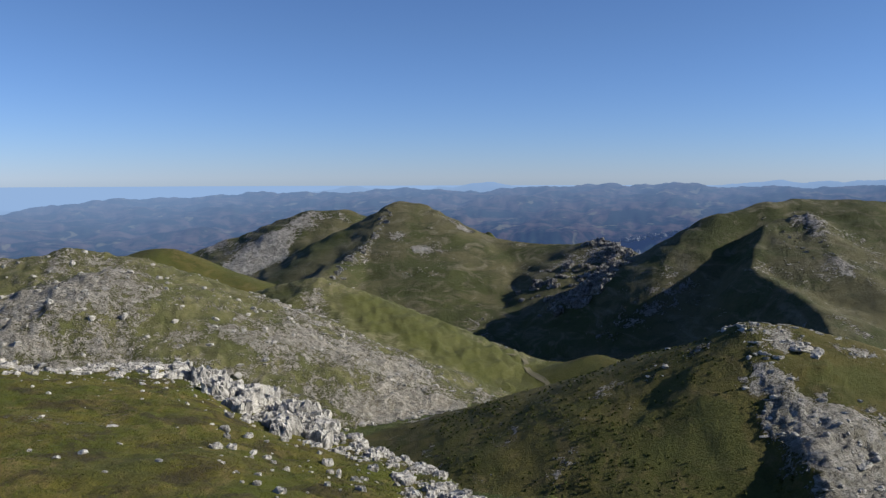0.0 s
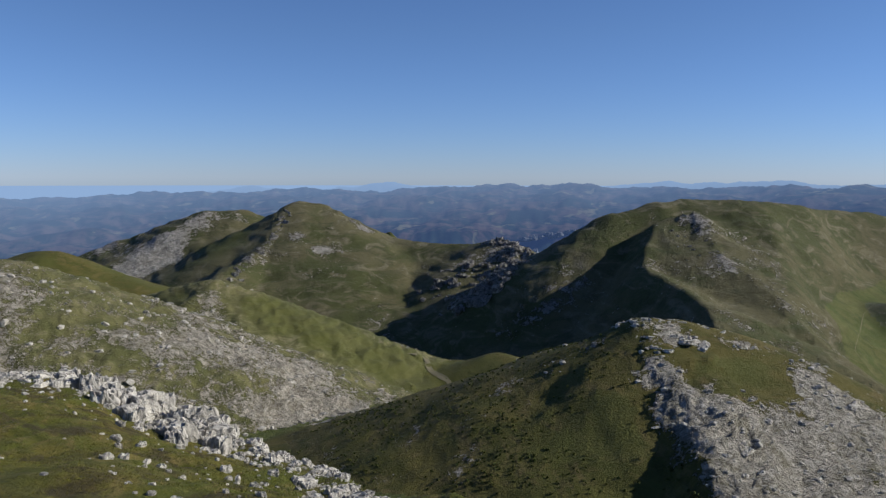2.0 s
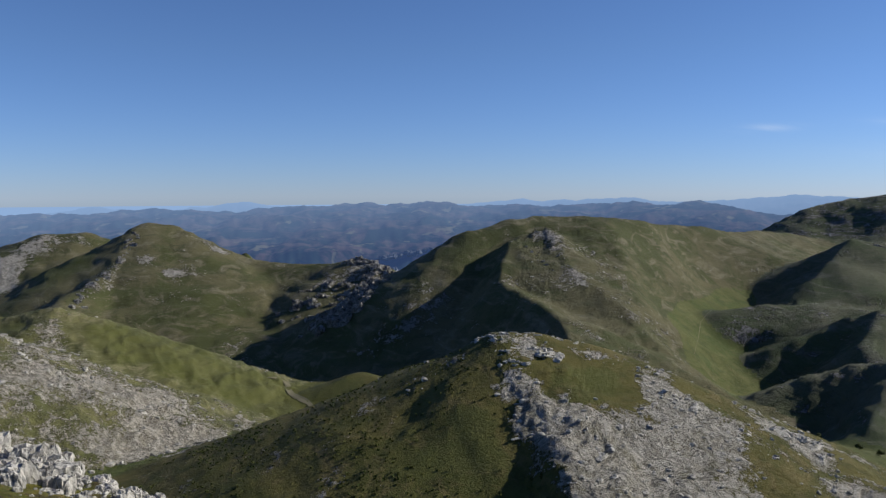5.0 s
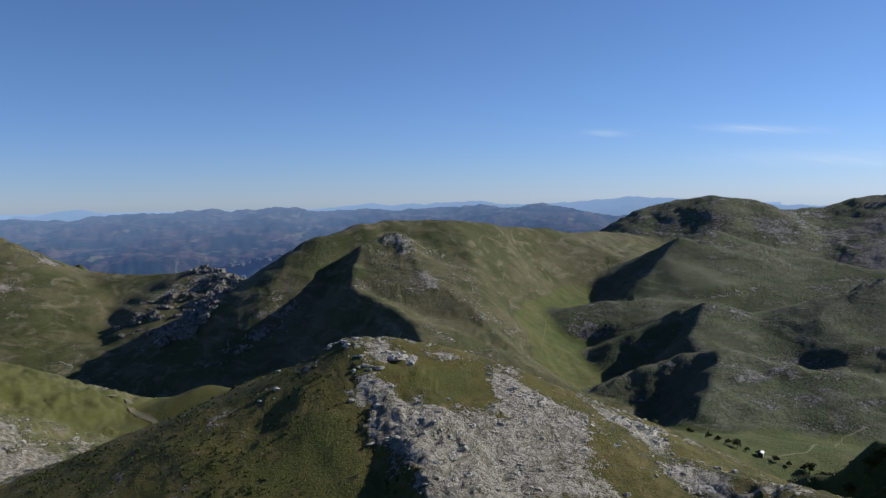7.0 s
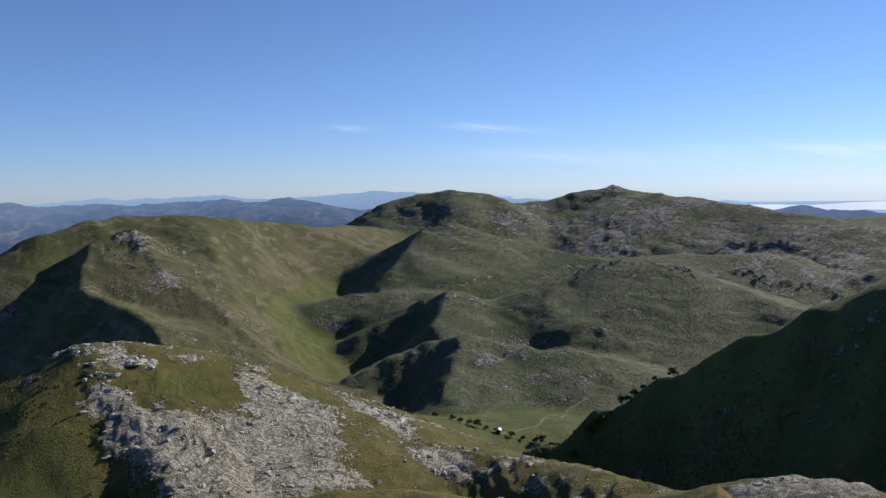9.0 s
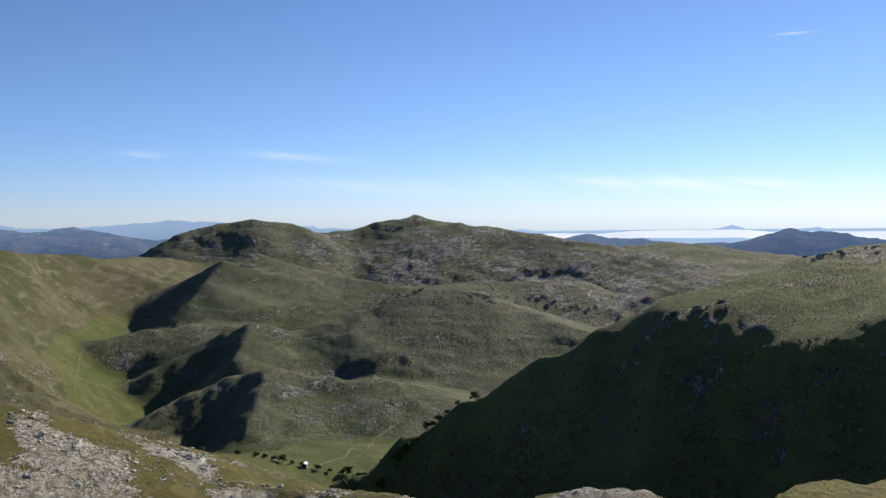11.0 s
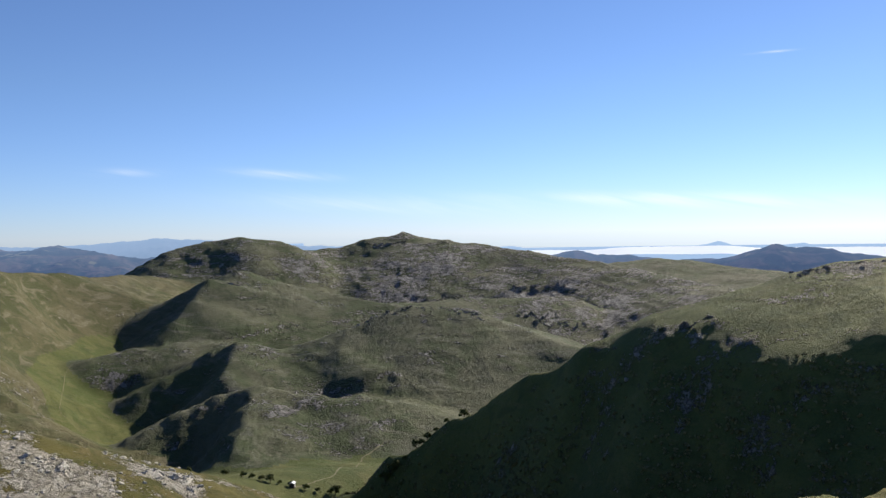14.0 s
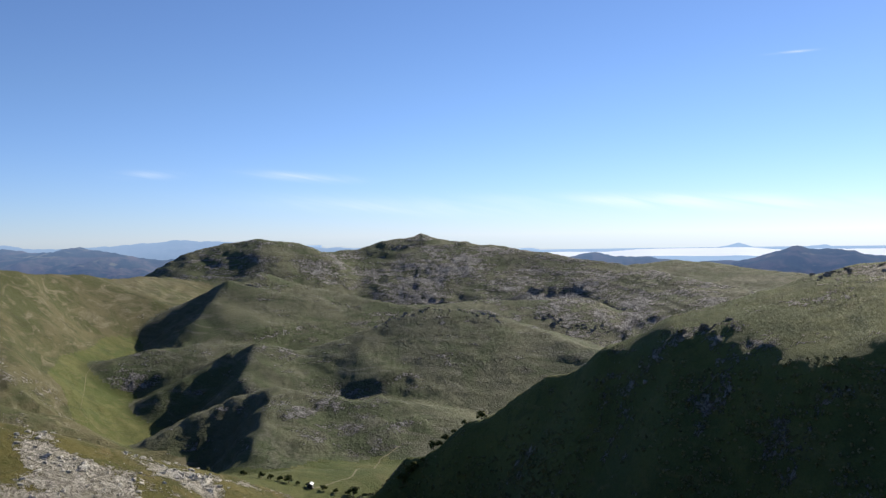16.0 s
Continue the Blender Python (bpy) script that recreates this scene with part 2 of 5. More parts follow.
CENTRAL_PEAK = [
    (-156.0, 1068.7, -128.5, 0.55, 0.9),
    (-143.9, 1120.8, -117.6, 0.55, 0.95),
    (-119.8, 1194.0, -101.9, 0.5, 0.95),
    (-104.7, 1265.7, -72.8, 0.5, 0.9),
    (-87.7, 1317.1, -48.4, 0.5, 0.75),
    (-64.5, 1348.5, -36.5, 0.6, 0.45),
    (-36.5, 1349.5, -42.2, 0.6, 0.42),
    (5.6, 1340.0, -61.4, 0.6, 0.42),
    (51.8, 1329.0, -89.5, 0.6, 0.42),
    (121.6, 1284.3, -99.0, 0.6, 0.42),
    (184.4, 1226.2, -98.7, 0.6, 0.43),
    (224.5, 1168.6, -89.9, 0.6, 0.45),
    (250.9, 1122.3, -95.7, 0.6, 0.5),
]
SLAB_RIDGE = [
    (-632.1, 1426.2, -182.1, 0.5, 0.55),
    (-474.0, 1465.2, -140.8, 0.5, 0.5),
    (-378.0, 1492.9, -107.0, 0.5, 0.5),
    (-296.0, 1501.1, -74.2, 0.5, 0.48),
    (-243.5, 1500.4, -58.5, 0.5, 0.45),
    (-186.1, 1498.5, -57.4, 0.5, 0.45),
    (-139.0, 1493.5, -73.8, 0.5, 0.5),
]
DOMED_MOUNTAIN = [
    (224.4, 1025.7, -110.7, 0.7, 0.55),
    (248.0, 1004.8, -96.3, 0.7, 0.55),
    (283.9, 977.6, -69.7, 0.65, 0.62),
    (320.7, 955.6, -41.8, 0.6, 0.72),
    (384.5, 966.3, -30.0, 0.5, 0.72),
    (429.7, 979.9, -25.7, 0.5, 0.52),
    (485.6, 975.8, -25.6, 0.5, 0.42),
    (572.3, 974.4, -30.2, 0.5, 0.4),
    (643.0, 1013.2, -37.0, 0.5, 0.42),
    (726.5, 1078.1, -46.0, 0.5, 0.42),
    (858.7, 1168.4, -61.2, 0.5, 0.4),
    (969.7, 1247.4, -65.0, 0.45, 0.4),
    (1132.8, 1333.9, -76.4, 0.5, 0.4),
]
SHADED_SPUR = [
    (375.7, 910.5, -45.9, 0.4, 0.7),
    (351.8, 887.8, -52.3, 0.36, 1.0),
    (328.4, 843.3, -71.0, 0.34, 1.1),
    (305.1, 804.1, -88.0, 0.34, 1.1),
    (305.6, 760.9, -93.4, 0.36, 1.1),
    (305.3, 712.3, -98.1, 0.4, 1.1),
    (302.8, 669.7, -102.2, 0.42, 1.1),
    (301.4, 631.8, -104.6, 0.42, 1.2),
    (287.3, 588.6, -112.8, 0.45, 1.2),
]
ROCK_SPUR = [
    (404.8, 903.4, -38.2, 0.5, 0.5),
    (403.5, 849.0, -60.1, 0.5, 0.45),
    (399.2, 784.2, -87.3, 0.4, 0.4),
    (399.4, 716.2, -107.6, 0.35, 0.35),
]
CRAG_SPUR = [
    (240.7, 1153.1, -91.8, 0.4, 0.42),
    (243.6, 1139.2, -95.6, 0.4, 0.42),
    (225.3, 1097.1, -122.4, 0.4, 0.42),
    (204.8, 1055.3, -147.7, 0.4, 0.42),
    (180.0, 1009.1, -169.9, 0.4, 0.45),
    (161.4, 966.6, -186.8, 0.45, 0.9),
    (149.9, 912.8, -202.7, 0.6, 1.3),
    (138.7, 858.9, -212.3, 0.6, 1.2),
]
DOME_PEAK = [
    (1205.6, 1468.5, -117.3, 0.5, 0.6),
    (1231.4, 1446.9, -78.6, 0.5, 0.6),
    (1280.3, 1430.8, -23.2, 0.5, 0.5),
    (1331.2, 1397.4, -11.1, 0.5, 0.5),
    (1378.9, 1350.3, -0.2, 0.5, 0.5),
    (1441.1, 1298.8, -11.0, 0.5, 0.5),
    (1502.2, 1289.9, -32.5, 0.5, 0.45),
    (1675.5, 1232.5, -32.3, 0.5, 0.4),
    (1701.9, 1213.2, -8.7, 0.5, 0.4),
    (1759.8, 1145.8, 4.0, 0.5, 0.36),
    (1824.4, 1079.9, -16.0, 0.4, 0.32),
    (1910.2, 986.7, -32.3, 0.4, 0.3),
    (1967.5, 866.8, -63.1, 0.4, 0.3),
]
LONG_RIDGE = [
    (1725.3, 1011.6, -15.7, 0.4, 0.34),
    (1729.5, 786.6, -44.0, 0.4, 0.32),
    (1650.5, 581.7, -68.3, 0.4, 0.3),
    (1497.9, 398.6, -84.8, 0.4, 0.3),
    (1325.5, 256.0, -96.3, 0.4, 0.3),
    (1141.1, 143.1, -114.6, 0.4, 0.36),
]
GREY_CONE = [
    (912.9, 946.5, -59.1, 0.5, 0.56),
    (927.8, 903.5, -51.7, 0.4, 0.42),
    (954.7, 867.5, -66.5, 0.4, 0.39),
    (1001.8, 780.6, -91.2, 0.4, 0.36),
    (1019.3, 688.5, -104.0, 0.4, 0.36),
    (1139.6, 625.5, -104.4, 0.4, 0.36),
    (1300.8, 517.5, -108.9, 0.4, 0.36),
]
MIDDLE_KNOLL = [
    (571.7, 701.5, -156.3, 0.5, 0.7),
    (595.8, 693.1, -147.1, 0.5, 0.75),
    (622.2, 683.1, -137.0, 0.5, 0.8),
    (645.3, 672.5, -125.2, 0.4, 0.85),
    (660.8, 654.4, -114.9, 0.3, 0.9),
    (627.5, 628.4, -128.0, 0.28, 0.9),
    (591.3, 603.6, -138.4, 0.28, 0.85),
]
NOTCHED_SPUR = [
    (764.7, 575.4, -108.3, 0.4, 0.42),
    (816.2, 551.4, -92.4, 0.4, 0.38),
    (843.3, 537.4, -86.9, 0.4, 0.36),
    (876.7, 481.1, -92.0, 0.4, 0.35),
    (878.2, 412.0, -110.8, 0.4, 0.35),
    (840.4, 322.2, -127.0, 0.4, 0.35),
]
LOW_HILL = [
    (420.2, 559.8, -171.2, 0.5, 0.75),
    (454.1, 553.6, -158.8, 0.5, 0.8),
    (485.8, 544.9, -147.2, 0.5, 0.85),
    (513.4, 532.9, -138.5, 0.5, 0.9),
    (535.8, 510.4, -131.5, 0.35, 0.95),
    (504.3, 485.4, -140.3, 0.3, 0.95),
    (471.6, 461.7, -148.9, 0.28, 0.95),
    (434.7, 435.1, -156.9, 0.28, 0.9),
]
LOW_BROW = [
    (554.8, 458.9, -141.5, 0.3, 0.6),
    (572.9, 429.4, -144.2, 0.25, 0.36),
    (588.0, 397.9, -149.0, 0.25, 0.32),
    (597.2, 357.5, -157.2, 0.25, 0.32),
]
CONE_SPUR = [
    (750.0, 955.9, -123.2, 0.5, 0.6),
    (776.1, 943.9, -107.8, 0.5, 0.62),
    (804.9, 932.7, -93.1, 0.5, 0.62),
    (835.2, 919.2, -75.3, 0.45, 0.62),
    (853.8, 899.2, -58.8, 0.3, 0.62),
    (802.2, 872.2, -85.5, 0.26, 0.62),
    (748.6, 846.5, -106.8, 0.26, 0.62),
]
CONE_BENCH = [
    (591.5, 806.3, -133.2, 0.35, 0.5),
    (630.2, 789.2, -127.0, 0.35, 0.5),
    (671.9, 760.7, -125.3, 0.35, 0.5),
    (706.5, 721.8, -126.2, 0.35, 0.5),
]
NOTCH_SPUR = [
    (694.3, 641.1, -153.1, 0.5, 0.6),
    (716.0, 624.4, -141.5, 0.5, 0.65),
    (738.2, 607.4, -129.7, 0.5, 0.7),
    (753.8, 594.5, -118.4, 0.4, 0.8),
    (763.1, 579.1, -108.8, 0.25, 0.85),
    (741.6, 564.6, -115.4, 0.22, 0.8),
    (711.8, 550.7, -123.6, 0.22, 0.7),
]
DARK_HILL = [
    (297.6, 259.7, -141.5, 0.6, 0.7),
    (319.4, 249.0, -128.6, 0.6, 0.75),
    (336.1, 225.9, -107.0, 0.55, 0.75),
    (338.2, 194.2, -87.1, 0.5, 0.7),
    (332.8, 149.8, -61.4, 0.5, 0.55),
    (329.1, 119.1, -44.6, 0.5, 0.3),
    (333.3, 88.9, -31.4, 0.5, 0.13),
    (344.1, 64.2, -22.6, 0.5, 0.09),
    (357.2, 44.6, -16.7, 0.5, 0.07),
    (369.2, 24.7, -12.6, 0.5, 0.06),
    (374.8, 11.1, -10.6, 0.5, 0.06),
    (376.7, -49.8, -4.4, 0.5, 0.06),
]
LIMESTONE_HILL = [
    (-186.5, 235.0, -31.9, 0.5, 0.35),
    (-152.4, 246.7, -28.4, 0.5, 0.36),
    (-136.7, 250.1, -24.2, 0.5, 0.4),
    (-127.1, 251.7, -24.0, 0.5, 0.4),
    (-114.6, 255.5, -21.5, 0.5, 0.42),
    (-99.1, 256.5, -24.7, 0.5, 0.42),
    (-81.6, 257.4, -30.0, 0.5, 0.42),
    (-63.0, 254.3, -36.5, 0.5, 0.42),
    (-45.6, 245.8, -42.2, 0.5, 0.42),
    (-30.8, 238.0, -49.2, 0.5, 0.4),
]
LIMESTONE_DOME = [
    (-122.3, 176.8, -32.4, 0.4, 0.5),
    (-102.1, 185.8, -28.2, 0.4, 0.5),
    (-91.5, 191.2, -24.3, 0.4, 0.5),
    (-82.0, 197.7, -21.8, 0.4, 0.5),
    (-74.1, 198.6, -23.9, 0.4, 0.5),
    (-62.2, 195.3, -31.8, 0.4, 0.5),
    (-47.1, 189.2, -37.4, 0.4, 0.45),
]
KNOB_RIDGE = [
    (-81.5, 319.8, -46.3, 0.5, 0.4),
    (-62.7, 315.8, -40.1, 0.5, 0.4),
    (-48.7, 311.2, -37.5, 0.5, 0.42),
    (-37.7, 309.7, -41.5, 0.5, 0.42),
    (-20.7, 314.3, -48.8, 0.5, 0.4),
    (-9.8, 317.8, -55.7, 0.5, 0.38),
    (-2.0, 322.0, -64.0, 0.5, 0.36),
]
GREEN_HILLOCK = [
    (-162.3, 398.2, -41.2, 0.5, 0.4),
    (-145.0, 404.8, -35.1, 0.5, 0.4),
    (-136.8, 405.6, -35.2, 0.5, 0.4),
    (-121.8, 402.0, -43.0, 0.5, 0.4),
    (-97.3, 393.1, -49.0, 0.5, 0.4),
    (-71.8, 388.4, -53.8, 0.5, 0.4),
]
GRASSY_SADDLE = [
    (-42.5, 327.3, -73.0, 0.5, 0.35),
    (-20.3, 344.4, -67.1, 0.5, 0.3),
    (-3.4, 340.0, -69.1, 0.5, 0.28),
    (15.6, 335.6, -71.3, 0.5, 0.28),
    (28.2, 330.8, -71.9, 0.5, 0.28),
    (36.7, 322.9, -74.8, 0.5, 0.28),
    (43.8, 308.9, -72.2, 0.5, 0.3),
    (53.4, 290.1, -63.1, 0.5, 0.4),
    (60.1, 278.6, -63.5, 0.5, 0.4),
    (77.6, 263.8, -66.1, 0.5, 0.4),
]
ROCKY_KNOLL = [
    (-4.6, 137.9, -45.2, 0.4, 0.26),
    (8.9, 142.7, -42.4, 0.4, 0.27),
    (23.2, 143.1, -37.2, 0.42, 0.28),
    (39.1, 139.6, -30.6, 0.45, 0.31),
    (46.2, 135.3, -25.8, 0.5, 0.36),
    (50.0, 132.9, -23.3, 0.6, 0.5),
    (51.0, 131.5, -22.7, 0.6, 0.45),
    (57.5, 132.0, -23.1, 0.6, 0.4),
    (64.6, 131.0, -24.9, 0.6, 0.4),
    (71.4, 127.4, -27.8, 0.5, 0.42),
    (74.9, 124.1, -29.1, 0.5, 0.42),
]
KNOLL_EDGE = [
    (49.2, 132.2, -22.6, 0.3, 0.9),
    (48.7, 123.8, -25.0, 0.25, 0.9),
    (48.1, 111.0, -29.1, 0.25, 0.85),
    (47.2, 100.5, -32.3, 0.28, 0.8),
    (45.2, 91.4, -34.7, 0.35, 0.7),
    (43.6, 84.4, -37.0, 0.4, 0.7),
]
KNOLL_SHOULDER = [
    (74.6, 124.3, -29.6, 0.5, 0.42),
    (80.3, 120.7, -32.7, 0.5, 0.45),
    (86.5, 117.6, -36.6, 0.5, 0.45),
    (94.6, 116.4, -38.3, 0.6, 0.45),
    (96.7, 109.4, -40.6, 0.6, 0.45),
    (94.3, 98.0, -42.0, 0.6, 0.5),
    (94.4, 86.4, -41.4, 0.5, 0.5),
    (95.5, 75.9, -40.0, 0.5, 0.5),
    (91.9, 64.0, -38.1, 0.5, 0.5),
    (85.4, 52.0, -34.9, 0.5, 0.5),
]
NEAR_SHOULDER = [
    (62.4, 41.6, -29.6, 0.5, 0.4),
    (62.6, 35.6, -26.2, 0.5, 0.4),
    (63.4, 29.6, -23.8, 0.5, 0.35),
    (65.4, 25.1, -22.5, 0.5, 0.4),
    (64.6, 21.2, -21.8, 0.5, 0.4),
    (61.9, 16.3, -21.5, 0.5, 0.5),
    (58.7, 12.3, -21.3, 0.5, 0.5),
]
OLIVE_RIDGE = [
    (1937.6, 931.8, -128.0, 0.3, 0.2),
    (1997.1, 796.4, -100.7, 0.3, 0.2),
    (2043.5, 668.4, -82.1, 0.3, 0.18),
    (2070.6, 579.1, -73.2, 0.3, 0.16),
    (2041.1, 493.7, -76.6, 0.3, 0.16),
    (1963.9, 378.4, -87.0, 0.3, 0.16),
    (1880.9, 268.6, -93.0, 0.3, 0.16),
    (1791.9, 171.0, -99.6, 0.3, 0.16),
]
FAR_RANGE = [
    (-2042.4, 2592.0, -150.9, 0.3, 0.2),
    (-1601.3, 2942.5, -136.8, 0.3, 0.2),
    (-1491.4, 3055.5, -101.9, 0.3, 0.2),
    (-1293.9, 3198.2, -77.9, 0.3, 0.2),
    (-1137.5, 3257.1, -86.2, 0.3, 0.2),
    (-886.8, 3334.1, -74.4, 0.3, 0.2),
    (-574.8, 3401.8, -64.2, 0.3, 0.2),
    (-152.7, 3446.6, -48.4, 0.3, 0.2),
    (155.2, 3396.5, -52.4, 0.3, 0.2),
    (388.0, 3377.8, -38.1, 0.3, 0.2),
    (682.1, 3330.9, -26.0, 0.3, 0.2),
    (956.8, 3262.6, -21.0, 0.3, 0.2),
    (1126.6, 3154.9, -39.8, 0.3, 0.2),
    (1410.4, 2928.0, -36.8, 0.3, 0.2),
    (1582.9, 2781.1, -32.7, 0.3, 0.2),
    (1760.9, 2611.8, -29.3, 0.3, 0.2),
    (1836.3, 2497.6, -52.0, 0.3, 0.2),
    (1951.3, 2344.1, -78.3, 0.3, 0.2),
    (2065.4, 2175.8, -123.0, 0.3, 0.2),
]
PALE_RANGE = [
    (-658.9, 4249.2, -65.9, 0.3, 0.3),
    (-461.5, 4275.2, -48.6, 0.3, 0.3),
    (-249.6, 4292.8, -60.7, 0.3, 0.3),
    (136.8, 4297.8, -45.9, 0.3, 0.3),
    (261.3, 4292.1, -28.1, 0.3, 0.3),
    (402.9, 4281.1, -45.8, 0.3, 0.3),
    (1319.6, 4092.5, -43.7, 0.3, 0.3),
    (1619.6, 3929.3, -17.5, 0.3, 0.3),
    (1767.6, 3809.9, -26.1, 0.3, 0.3),
    (2053.2, 3606.5, -11.3, 0.3, 0.3),
    (2248.8, 3487.9, -32.1, 0.3, 0.3),
    (2435.8, 3359.9, -24.3, 0.3, 0.3),
    (2676.3, 3171.7, -6.6, 0.3, 0.3),
    (2857.0, 3010.0, -16.0, 0.3, 0.3),
    (3140.8, 2712.5, -54.4, 0.3, 0.3),
    (3260.8, 2647.1, -55.0, 0.3, 0.3),
    (3831.7, 1838.7, -81.1, 0.3, 0.3),
]
BLUE_HILL = [
    (2503.1, 1138.9, -89.1, 0.4, 0.3),
    (2615.1, 1000.6, -65.0, 0.4, 0.3),
    (2619.0, 932.4, -84.7, 0.4, 0.3),
    (2632.3, 829.8, -82.0, 0.4, 0.28),
    (2618.1, 659.9, -96.9, 0.4, 0.25),
    (2599.1, 517.1, -93.1, 0.4, 0.25),
    (2585.5, 424.0, -67.5, 0.4, 0.28),
    (2575.1, 358.8, -49.4, 0.4, 0.3),
    (2586.9, 260.8, -59.1, 0.4, 0.28),
    (2594.2, 173.1, -82.9, 0.4, 0.28),
    (2598.1, -100.0, -96.9, 0.4, 0.28),
]
MIST_PEAK = [
    (4460.7, 1123.3, -108.0, 0.4, 0.35),
    (4505.0, 929.9, -68.7, 0.4, 0.35),
    (4532.4, 785.5, -107.2, 0.4, 0.35),
    (4571.2, 514.0, -81.8, 0.4, 0.35),
    (4586.1, 357.3, -113.0, 0.4, 0.35),
    (4599.6, 57.1, -105.4, 0.4, 0.35),
]
# name, crest, rounding, blend, relief, size of the relief, from and to which distance
MOUNTAIN_FORMS = [
    ("central_peak", CENTRAL_PEAK, 9, 12, 2.2, 110, 520, 2300),
    ("slab_ridge", SLAB_RIDGE, 14, 15, 4, 110, 900, 2300),
    ("domed_mountain", DOMED_MOUNTAIN, 10, 10, 3.8, 120, 480, 2100),
    ("shaded_spur", SHADED_SPUR, 4, 6, 2.8, 45, 420, 1300),
    ("crag_spur", CRAG_SPUR, 3, 5, 2.2, 40, 700, 1350),
    ("rock_spur", ROCK_SPUR, 6, 14, 3.5, 60, 500, 1300),
    ("dome_peak", DOME_PEAK, 14, 20, 6.0, 150, 1000, 2600),
    ("long_ridge", LONG_RIDGE, 18, 20, 6.0, 150, 560, 2500),
    ("grey_cone", GREY_CONE, 8, 8, 2.6, 130, 560, 2100),
    ("middle_knoll", MIDDLE_KNOLL, 6, 8, 1.0, 60, 480, 1500),
    ("notched_spur", NOTCHED_SPUR, 8, 7, 3.0, 130, 420, 1600),
    ("low_hill", LOW_HILL, 7, 9, 0.9, 60, 330, 1100),
    ("low_brow", LOW_BROW, 10, 9, 2.0, 80, 330, 1100),
    ("cone_spur", CONE_SPUR, 5, 6, 1.2, 70, 560, 1700),
    ("cone_bench", CONE_BENCH, 12, 12, 1.5, 70, 560, 1500),
    ("notch_spur", NOTCH_SPUR, 7, 5, 1.5, 50, 520, 1300),
]
NEAR_FORMS = [
    ("dark_hill", DARK_HILL, 6, 6, 1.3, 50, 90, 1200),
    ("limestone_hill", LIMESTONE_HILL, 7, 5, 2.2, 26, 100, 700),
    ("limestone_dome", LIMESTONE_DOME, 7, 4, 1.8, 18, 90, 500),
    ("knob_ridge", KNOB_RIDGE, 6, 5, 2.2, 26, 120, 700),
    ("green_hillock", GREEN_HILLOCK, 10, 6, 0.8, 40, 250, 800),
    ("grassy_saddle", GRASSY_SADDLE, 7, 6, 0.7, 30, 130, 600),
    ("rocky_knoll", ROCKY_KNOLL, 3, 2, 0.3, 13, 50, 420),
    ("knoll_edge", KNOLL_EDGE, 2, 1.5, 1.2, 9, 60, 180),
    ("knoll_shoulder", KNOLL_SHOULDER, 3, 2, 0.9, 12, 45, 260),
    ("near_shoulder", NEAR_SHOULDER, 2, 1.5, 0.5, 9, 30, 200),
    ("olive_ridge", OLIVE_RIDGE, 12, 10, 4, 120, 900, 2440),
    ("far_range", FAR_RANGE, 25, 30, 13, 230, 2600, 4900),
    ("pale_range", PALE_RANGE, 30, 30, 9, 230, 2600, 4960),
    ("blue_hill", BLUE_HILL, 14, 14, 5, 120, 1500, 3300),
    ("mist_peak", MIST_PEAK, 14, 14, 3, 100, 4000, 4960),
]
LANDFORMS = MOUNTAIN_FORMS + NEAR_FORMS
STREAM = [
    (706.8, 907.2, 137.5, 0.05, 1.2),
    (666.9, 874.8, 138.7, 0.05, 1.2),
    (575.2, 805.8, 147.6, 0.05, 1.1),
    (514.0, 738.8, 152.3, 0.05, 1.0),
    (499.8, 687.5, 174.4, 0.03, 0.9),
    (481.4, 626.4, 190.9, 0.03, 0.8),
    (474.7, 567.7, 195.9, 0.02, 0.8),
]
# rock ribs on the slopes: their lines in the plan, and how bare they are
DOME_RIBS = [
    ([(384, 898), (403, 890), (390, 843), (385, 802), (388, 764), (403, 731), (400, 687)], 0.55),
    ([(453, 929), (460, 892), (444, 830), (476, 827)], 0.3),
    ([(476, 940), (506, 911), (510, 896)], 0.3),
    ([(593, 972), (582, 939), (594, 925), (652, 967)], 0.25),
    ([(702, 1051), (729, 1019), (763, 994), (773, 966)], 0.25),
    ([(838, 1110), (839, 1091), (836, 1043)], 0.5),
    ([(486, 860), (528, 869), (545, 865)], 0.2),
    ([(449, 709), (514, 742), (510, 706)], 0.35),
    ([(415, 724), (436, 709), (466, 704), (450, 664)], 0.25),
    ([(322, 695), (346, 670), (376, 653), (392, 632)], 0.2),
]
VALLEY_RIBS = [
    ([(618, 846), (686, 863), (693, 801), (632, 653)], 0.35),
    ([(508, 573), (494, 512), (492, 462)], 0.4),
    ([(516, 464), (564, 460), (591, 436), (582, 405)], 0.45),
    ([(535, 502), (556, 473), (606, 473)], 0.35),
    ([(545, 390), (567, 384), (577, 368)], 0.6),
    ([(591, 436), (654, 430), (635, 376)], 0.2),
    ([(482, 422), (509, 398), (534, 378)], 0.45),
    ([(693, 469), (680, 421), (655, 370), (642, 352)], 0.3),
]
RIDGE_RIBS = [
    ([(1413, 622), (1240, 528), (1241, 477), (1167, 388)], 0.5),
    ([(1502, 619), (1436, 533), (1325, 424)], 0.5),
    ([(822, 509), (831, 484), (831, 442)], 0.45),
    ([(1433, 940), (1402, 855), (1393, 776)], 0.45),
    ([(1505, 1188), (1441, 1060), (1402, 946)], 0.4),
    ([(243, 1121), (223, 1082), (182, 984), (150, 963)], 1.3),
    ([(283, 941), (254, 912), (237, 883), (206, 820)], 0.3),
]
SUMMIT_AZ = (-37.4, -28.0, -23.2, -18.0, -15.8, -13.6, -11.3, -7.6, -4.5, -2.5, 0.3, 2.8, 17.3, 37.2, 59.4, 63.9, 77.4, 81.0, 83.7, 88.2, 94.9)
